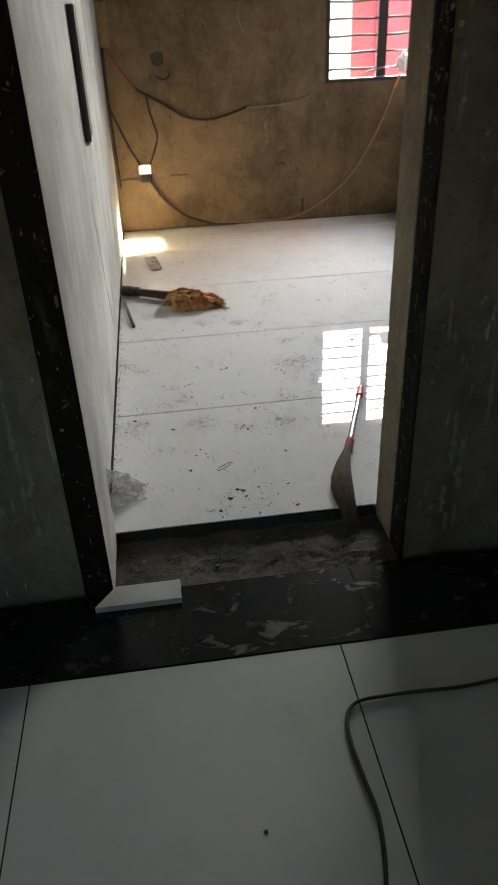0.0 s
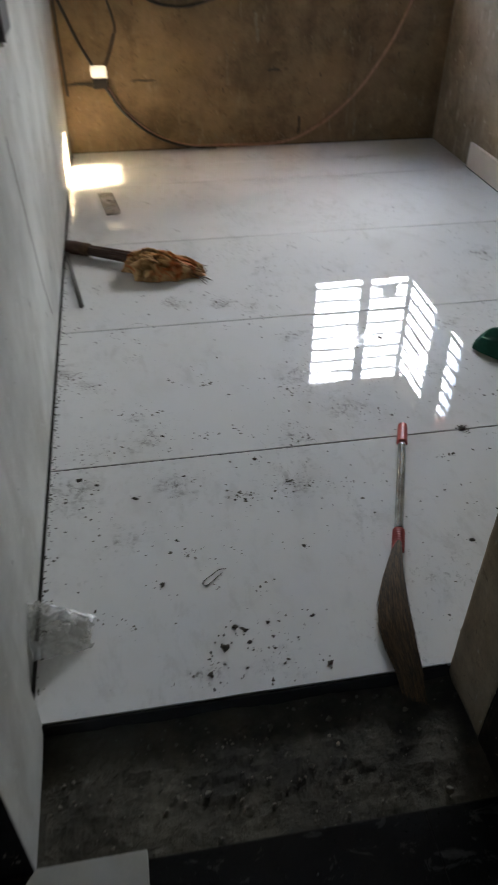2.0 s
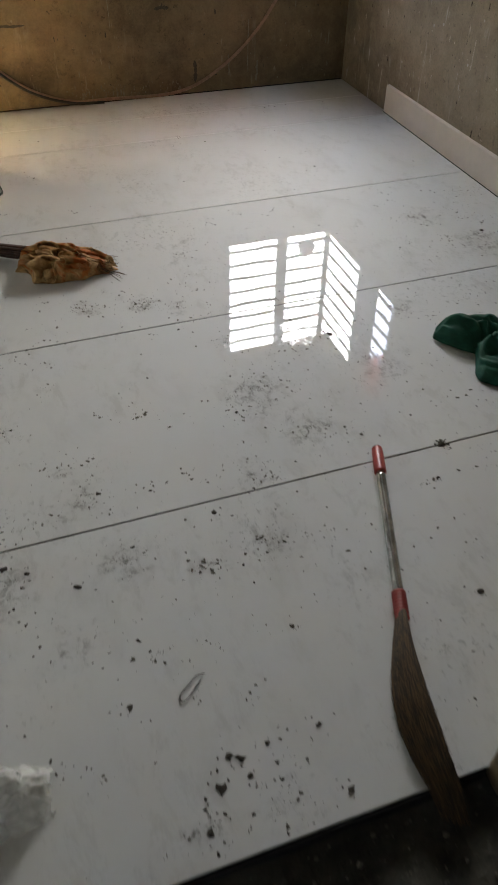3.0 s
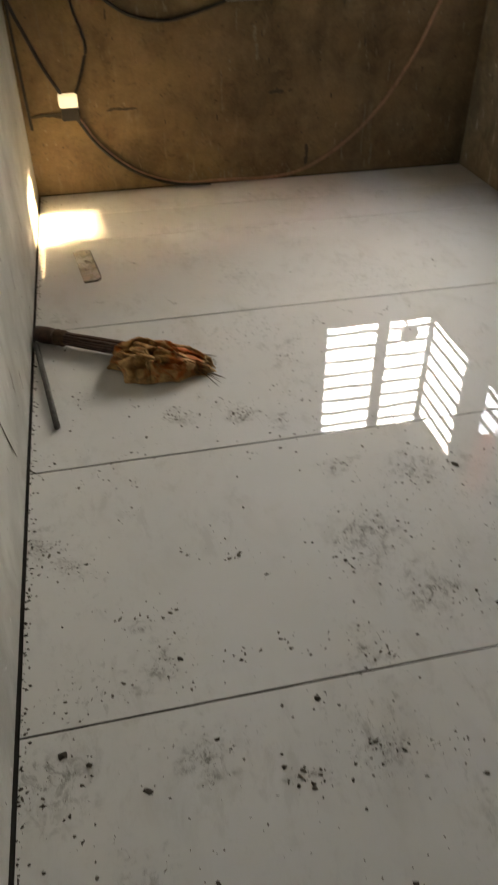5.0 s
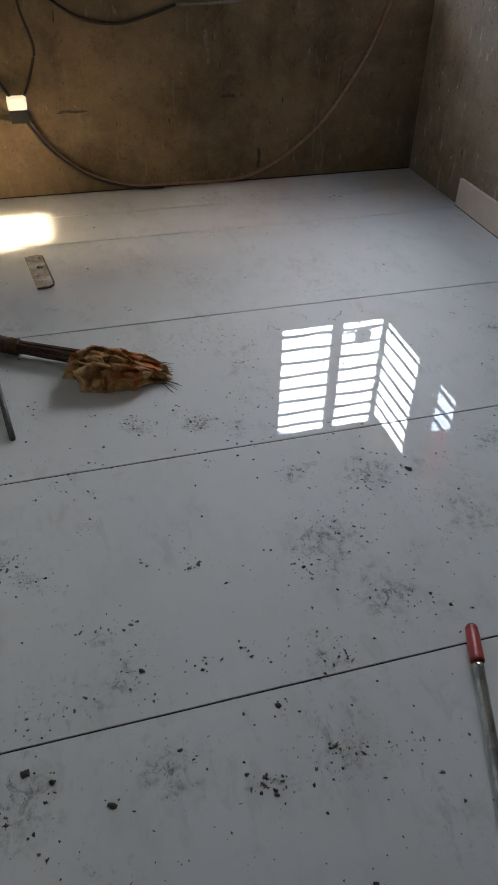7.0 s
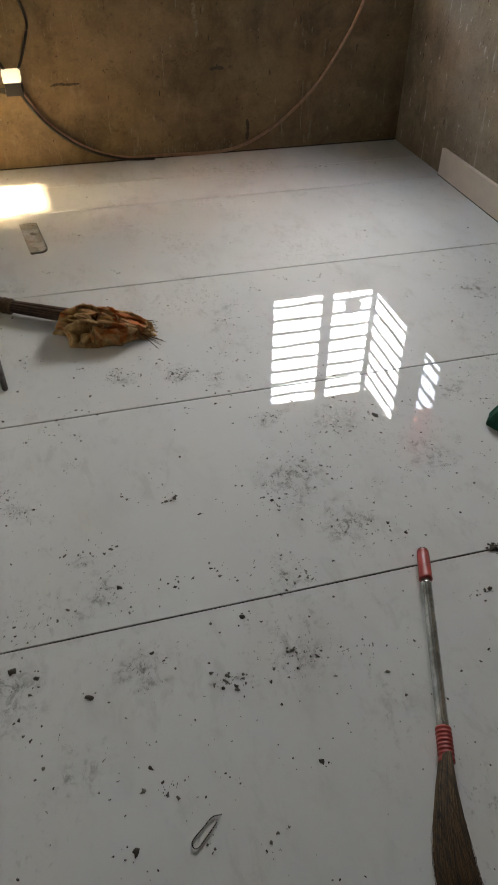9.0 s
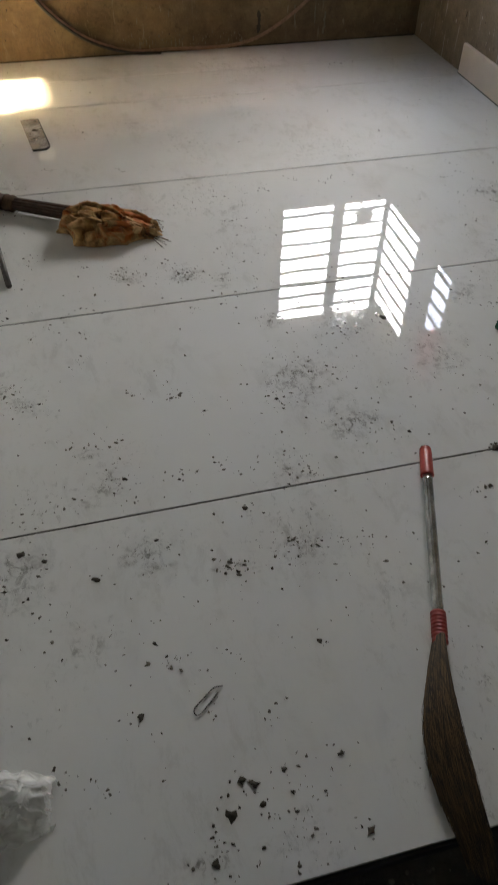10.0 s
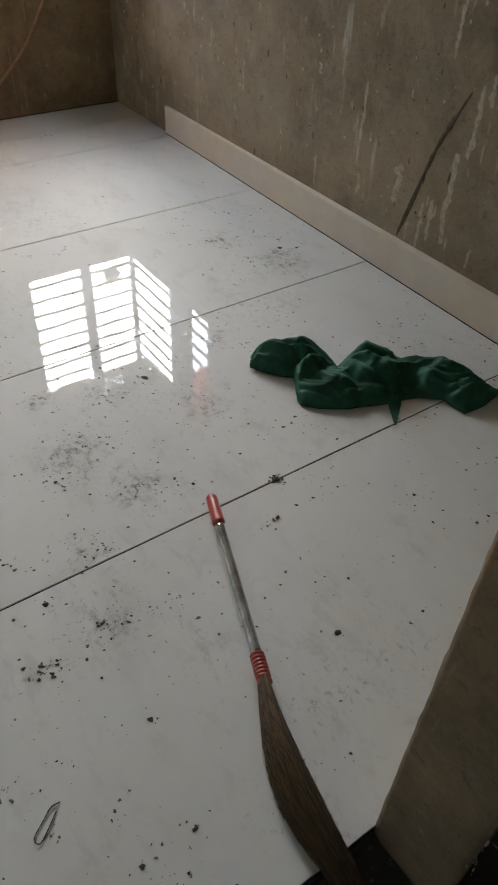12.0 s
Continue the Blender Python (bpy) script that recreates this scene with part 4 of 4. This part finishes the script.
            if 0.012 < px < W - 0.03 and FRONT + 0.006 < py < BACK - 0.02:
                fleck(px, py, 0.0009 + 0.0034 * rnd.random() ** 2.8, 0, rnd.uniform(1.0, 2.6), dark if rnd.random() < 0.4 else grit)
    for _ in range(620):
        px, py = rnd.uniform(0.02, W - 0.03), rnd.uniform(FRONT + 0.01, 1.5) if rnd.random() < 0.88 else rnd.uniform(1.5, BACK - 0.03)
        fleck(px, py, 0.0009 + 0.0036 * rnd.random() ** 3.0, 0, rnd.uniform(1.0, 2.0), dark if rnd.random() < 0.6 else grit)
    for _ in range(420):
        fleck(abs(rnd.gauss(0, 0.010)) + 0.010, rnd.uniform(FRONT, BACK), rnd.uniform(0.001, 0.004), 0, 1.8)
    solid("mud_flecks", dark, DIRT, "scattered dry dark mud flecks on the white floor", "dirt", kind="stuff")
    solid("grit", grit, DUST, "clusters of grey cement grit on the white floor", "grit", kind="stuff")


flecks()
bm = bmesh.new()
bmesh.ops.create_icosphere(bm, subdivisions=2, radius=0.0045)
for v in bm.verts:
    v.co = Vector((0.360, -1.862, -0.0005)) + Vector((v.co.x * 1.2, v.co.y, v.co.z * 0.5)) * (1 + 0.4 * noise.noise(v.co * 300))
solid("mud_lump", bm, DIRT, "small dark mud lump on the hall tiles", "dirt")
wire = [Vector((x, y, 0.003)) for x, y in ((0.458, -0.452), (0.440, -0.452), (0.420, -0.466), (0.398, -0.482), (0.396, -0.493), (0.404, -0.497), (0.424, -0.482), (0.446, -0.463))]
solid("wire_clip", tube(bmesh.new(), spline(wire, 24), 0.0011, 6), BLACK_CABLE, "thin bent wire clip lying on the floor", "clip", smooth=True)


# ---- cracks and chases in the plaster ----
def chase(name, points, width, wall, material, label):
    """A ragged dark groove along points on a wall, 2 mm proud of it; wall is the wall's inward normal."""
    rnd = random.Random(len(points) * 7 + int(width * 1000))
    n = Vector(wall)
    line = spline(points, 40)
    bm = bmesh.new()
    rows = []
    for i, p in enumerate(line):
        d = (line[min(i + 1, 40)] - line[max(i - 1, 0)]).normalized()
        s = d.cross(n)
        w = width * (0.85 + 0.30 * noise.noise((i * 0.23, width * 90 + 0.4, 2)) + rnd.uniform(-0.14, 0.14)) * min(1.0, 0.25 + min(i, 40 - i) / 8)
        rows.append([bm.verts.new(p + s * w + n * 0.0012), bm.verts.new(p + n * 0.0025), bm.verts.new(p - s * w * rnd.uniform(0.9, 1.1) + n * 0.0012)])
    for a, b in zip(rows, rows[1:]):
        bm.faces.new((a[0], a[1], b[1], b[0]))
        bm.faces.new((a[1], a[2], b[2], b[1]))
    solid(name, bm, material, label, "crack")


chase("wall_crack", [(0, 0.46, 0.80), (0, 0.595, 0.44), (0, 0.66, 0.27), (0, 0.735, 0.12)], 0.005, (1, 0, 0), SOOT, "dark diagonal crack in the whitewashed wall")
chase("wall_groove", [(W, 0.50, 0.705), (W, 0.575, 0.55), (W, 0.61, 0.455), (W, 0.66, 0.276), (W, 0.70, 0.145)], 0.011, (-1, 0, 0), GROOVE, "dark trowel groove down the cement wall")
chase("wall_groove", [(W, -0.080, 0.34), (W, -0.09, 0.24), (W, -0.10, 0.12)], 0.013, (-1, 0, 0), GROOVE, "short dark groove at the cement wall's foot")
chase("wall_scar", [(0.40, BACK, 0.392), (0.44, BACK, 0.400), (0.49, BACK, 0.396), (0.55, BACK, 0.398)], 0.007, (0, -1, 0), SOOT, "dark horizontal chisel scar in the cement")
chase("wall_scar", [(1.22, BACK, 0.430), (1.26, BACK, 0.436), (1.30, BACK, 0.432)], 0.010, (0, -1, 0), SOOT, "short dark scar in the cement")
chase("wall_scar", [(1.43, BACK, 0.17), (1.435, BACK, 0.12), (1.43, BACK, 0.06)], 0.012, (0, -1, 0), SOOT, "dark damp scar low on the cement")
chase("wall_scar", [(0.02, BACK, 0.382), (0.09, BACK, 0.388), (0.15, BACK, 0.384), (0.19, BACK, 0.37)], 0.009, (0, -1, 0), SOOT, "dark scorched line beside the lamp")


def splashes(name, wall, along, heights, count, seed, label, big=1.0, runs=(), material=LIME):
    """Lime splashes and paint runs on a wall: ragged drops about a millimetre proud, most of them drawn out downwards."""
    rnd = random.Random(seed)
    bm = bmesh.new()

    def drop(a, z, w, h):
        n = 10
        ring = []
        for k in range(n):
            t = 2 * math.pi * k / n
            q = rnd.uniform(0.6, 1.1)
            ring.append(bm.verts.new(wall(a + w * q * math.cos(t), z + h * q * math.sin(t), 0.0006)))
        top = bm.verts.new(wall(a, z, 0.0006 + min(w, 0.004) * 0.2))
        for k in range(n):
            bm.faces.new((ring[k], ring[(k + 1) % n], top))

    for a, z, w, h in runs:
        for k in range(7):
            f = k / 6 * 2 - 1
            drop(a + rnd.gauss(0, w * 0.25), z + h * f, w * rnd.uniform(0.5, 1.0), h * 0.3)
    for _ in range(count):
        a, z = rnd.uniform(*along), heights[0] + (heights[1] - heights[0]) * rnd.random()
        r = rnd.uniform(0.001, 0.0045) * big if rnd.random() < 0.8 else rnd.uniform(0.004, 0.008) * big
        drop(a, z, r, r * rnd.choice((1, 1, 1.3, 2.5, 5)))
    solid(name, bm, material, label, "splashes", kind="stuff")


splashes("lime_splashes", lambda a, z, d: (W - d, a, z), (0.0, 2.9), (0.14, 1.4), 260, 3, "white lime splashes and paint runs on the grey cement", 1.0,
         [(0.97, 0.47, 0.010, 0.12), (0.945, 0.25, 0.015, 0.035), (0.745, 0.33, 0.020, 0.06), (0.60, 0.22, 0.012, 0.07), (0.56, 0.26, 0.014, 0.06), (0.50, 0.36, 0.017, 0.13), (0.46, 0.62, 0.014, 0.09),
          (1.21, 0.22, 0.006, 0.05), (1.235, 0.60, 0.011, 0.016), (0.42, 0.74, 0.012, 0.05), (0.60, 0.86, 0.010, 0.07), (0.36, 0.20, 0.008, 0.03), (1.75, 0.45, 0.005, 0.05), (0.66, 0.18, 0.010, 0.03)])
splashes("lime_splashes", lambda a, z, d: (a, BACK - d, z), (0.05, 2.3), (0.03, 1.5), 420, 8, "small pale lime splashes on the brown cement", 0.6,
         [(1.63, 0.13, 0.006, 0.045), (1.745, 0.22, 0.004, 0.11), (1.80, 0.09, 0.008, 0.045), (1.86, 0.50, 0.005, 0.04), (1.06, 0.76, 0.004, 0.04), (0.98, 0.45, 0.003, 0.08), (1.15, 0.70, 0.012, 0.03), (1.16, 0.62, 0.012, 0.03), (0.90, 1.02, 0.004, 0.05), (1.25, 1.20, 0.003, 0.16), (0.14, 0.75, 0.002, 0.3), (0.24, 0.70, 0.003, 0.05)], LIME_BROWN)
splashes("lime_splashes", lambda a, z, d: (a, BACK - d, z), (0.70, 1.35), (0.02, 0.09), 130, 12, "crusted mortar splashes along the foot of the wall", 0.8, (), LIME_BROWN)
splashes("lime_splashes", lambda a, z, d: (a, SOUTH - d, z), (-0.9, -0.09), (0.1, 1.7), 160, 21, "grey lime smears on the dark hall wall", 1.3,
         [(-0.16, 0.55, 0.010, 0.08), (-0.22, 1.05, 0.010, 0.10), (-0.20, 0.75, 0.008, 0.09), (-0.14, 0.42, 0.012, 0.05)], LIME_GREY)
splashes("lime_splashes", lambda a, z, d: (a, SOUTH - d, z), (0.93, 1.7), (0.1, 1.7), 170, 22, "grey lime smears on the dark hall wall", 1.3,
         [(1.03, 0.40, 0.012, 0.07), (1.06, 0.30, 0.014, 0.06), (1.12, 0.55, 0.009, 0.09), (1.02, 0.20, 0.012, 0.04)], LIME_GREY)
splashes("lime_splashes", lambda a, z, d: (0.9030 - d, a, z), (-1.06, -0.96), (0.03, 1.6), 24, 23, "pale plaster chips on the black door edge", 0.8, (), LIME_GREY)
splashes("lime_splashes", lambda a, z, d: (a, SOUTH - 0.006 - d, z), (-0.05, 0.02), (0.03, 1.6), 16, 24, "pale plaster chips on the black door edge", 0.9, (), LIME_GREY)
splashes("lime_splashes", lambda a, z, d: (d, a, z), (-0.7, 2.6), (0.03, 1.4), 130, 31, "white drips on the patchy whitewashed wall", 0.8, (), WHITE_DRIP)

splashes("soot_specks", lambda a, z, d: (d, a, z), (-0.7, 2.9), (0.01, 1.3), 260, 33, "dark specks and scuffs on the whitewashed wall", 0.55, [(1.42, 0.30, 0.004, 0.03), (0.95, 0.22, 0.004, 0.04), (1.95, 0.28, 0.004, 0.03), (1.10, 0.12, 0.003, 0.03), (2.05, 0.12, 0.003, 0.03)], SOOT)
splashes("soot_specks", lambda a, z, d: (a, BACK - d, z), (0.03, 2.3), (0.01, 1.4), 200, 34, "dark specks on the brown cement", 0.8, (), SOOT)
splashes("soot_specks", lambda a, z, d: (W - d, a, z), (0.0, 2.9), (0.14, 1.2), 160, 35, "dark specks on the grey cement", 0.9, (), SOOT)


def scratches(name, wall, along, heights, count, seed, label, material):
    """Short thin strokes scraped across a painted face."""
    rnd = random.Random(seed)
    bm = bmesh.new()
    for _ in range(count):
        a, z, t = rnd.uniform(*along), rnd.uniform(*heights), rnd.uniform(0, math.pi)
        n, w = rnd.uniform(0.004, 0.022), rnd.uniform(0.0006, 0.0018)
        c, s = math.cos(t), math.sin(t)
        quad = [(-n, -w * 0.3), (n * 0.3, -w), (n, 0), (-n * 0.2, w)]
        pts = [(min(max(a + c * p - s * q, along[0]), along[1]), z + s * p + c * q) for p, q in quad]
        bm.faces.new([bm.verts.new(wall(x, y, 0.0012)) for x, y in pts])
    solid(name, bm, material, label, "scratches", kind="stuff")


scratches("scratches", lambda a, z, d: (0.9020 - d, a, z), (-1.065, -0.958), (0.0, 1.7), 80, 41, "pale scratches in the black door edge", LIME_BROWN)
scratches("scratches", lambda a, z, d: (0.9030 - d, a, z), (-0.95, -0.805), (0.0, 1.7), 60, 42, "pale scratches in the brown plaster reveal", LIME_BROWN)
splashes("plaster_chips", lambda a, z, d: (0.9025 - d, a, z), (-0.966, -0.948), (0.0, 1.7), 120, 44, "broken white plaster along the door edge", 0.42, (), LIME)
scratches("scratches", lambda a, z, d: (a, SOUTH - 0.006 - d, z), (-0.05, 0.02), (0.0, 1.7), 16, 43, "pale scratches in the black door edge", LIME_GREY)


def crumbs():
    """Broken plaster crumbs on the bare threshold."""
    rnd = random.Random(17)
    bm = bmesh.new()
    for _ in range(240):
        x, y, r = rnd.uniform(0.04, 0.90), rnd.uniform(-1.08, -0.82), rnd.uniform(0.0012, 0.006) * (0.5 + rnd.random() ** 3)
        made = bmesh.ops.create_icosphere(bm, subdivisions=1, radius=r, matrix=Matrix.Translation((x, y, -0.036)))
        for v in made["verts"]:
            v.co += Vector((rnd.uniform(-1, 1), rnd.uniform(-1, 1), rnd.uniform(-1, 0.4))) * r * 0.35
    solid("plaster_crumbs", bm, LIME_GREY, "broken plaster crumbs on the bare concrete threshold", "rubble", kind="stuff")


crumbs()


# ---- floor pieces ----
def tile(parent, lo, hi, material, tilt=(0, 0), name="tile"):
    cx, cy = (lo[0] + hi[0]) / 2, (lo[1] + hi[1]) / 2
    bm = bmesh.new()
    add_box(bm, (lo[0] - cx, lo[1] - cy, lo[2]), (hi[0] - cx, hi[1] - cy, hi[2]))
    ed = [e for e in bm.edges if all(v.co.z > (lo[2] + hi[2]) / 2 for v in e.verts)]
    bmesh.ops.bevel(bm, geom=ed, offset=0.0007, segments=1, affect="EDGES")
    ob = part(name, bm, material, parent)
    ob.location = (cx, cy, 0)
    ob.rotation_euler = (radians(tilt[0]), radians(tilt[1]), 0)
    return ob


GAPS = {FRONT: 0.0, 0.0: 0.0017, BACK: 0.008}
JOINTS = (FRONT, 0.0, 0.80, 1.60, 2.40, 2.72, BACK)
TILTS = ((-0.2, 0), (0, 0), (0, 0), (0, 0), (0, 0), (0, 0))
for a, b, t in zip(JOINTS, JOINTS[1:], TILTS):
    tile(floor, (0.010, a + GAPS.get(a, 0.0027), -0.011), (W - 0.002, b - GAPS.get(b, 0.0027), 0.0), TILE, t)
xs = (-1.6, -0.993, -0.179, 0.636, 1.451, 2.266, 2.9)
ys = (-5.2, -4.70, -3.88, -3.06, -2.24, -1.388)
for i in range(6):
    for j in range(5):
        tile(hall_floor, (xs[i] + 0.002, ys[j] + 0.002, -0.013), (xs[i + 1] - 0.002, ys[j + 1] - 0.002, -0.002), HALL_TILE)
border = solid("granite_border", box((-1.6, -1.3875, -0.16), (2.9, -1.09, -0.0025)), GROUT, "black polished granite border along the hall wall", "floor border", kind="structure")
for a, b in ((-1.6, -0.55), (-0.55, 0.737), (0.737, 1.80), (1.80, 2.9)):
    tile(border, (a + 0.0015, -1.3865, -0.0115), (b - 0.0015, -1.093, 0.0), BLACK_STONE, name="slab")
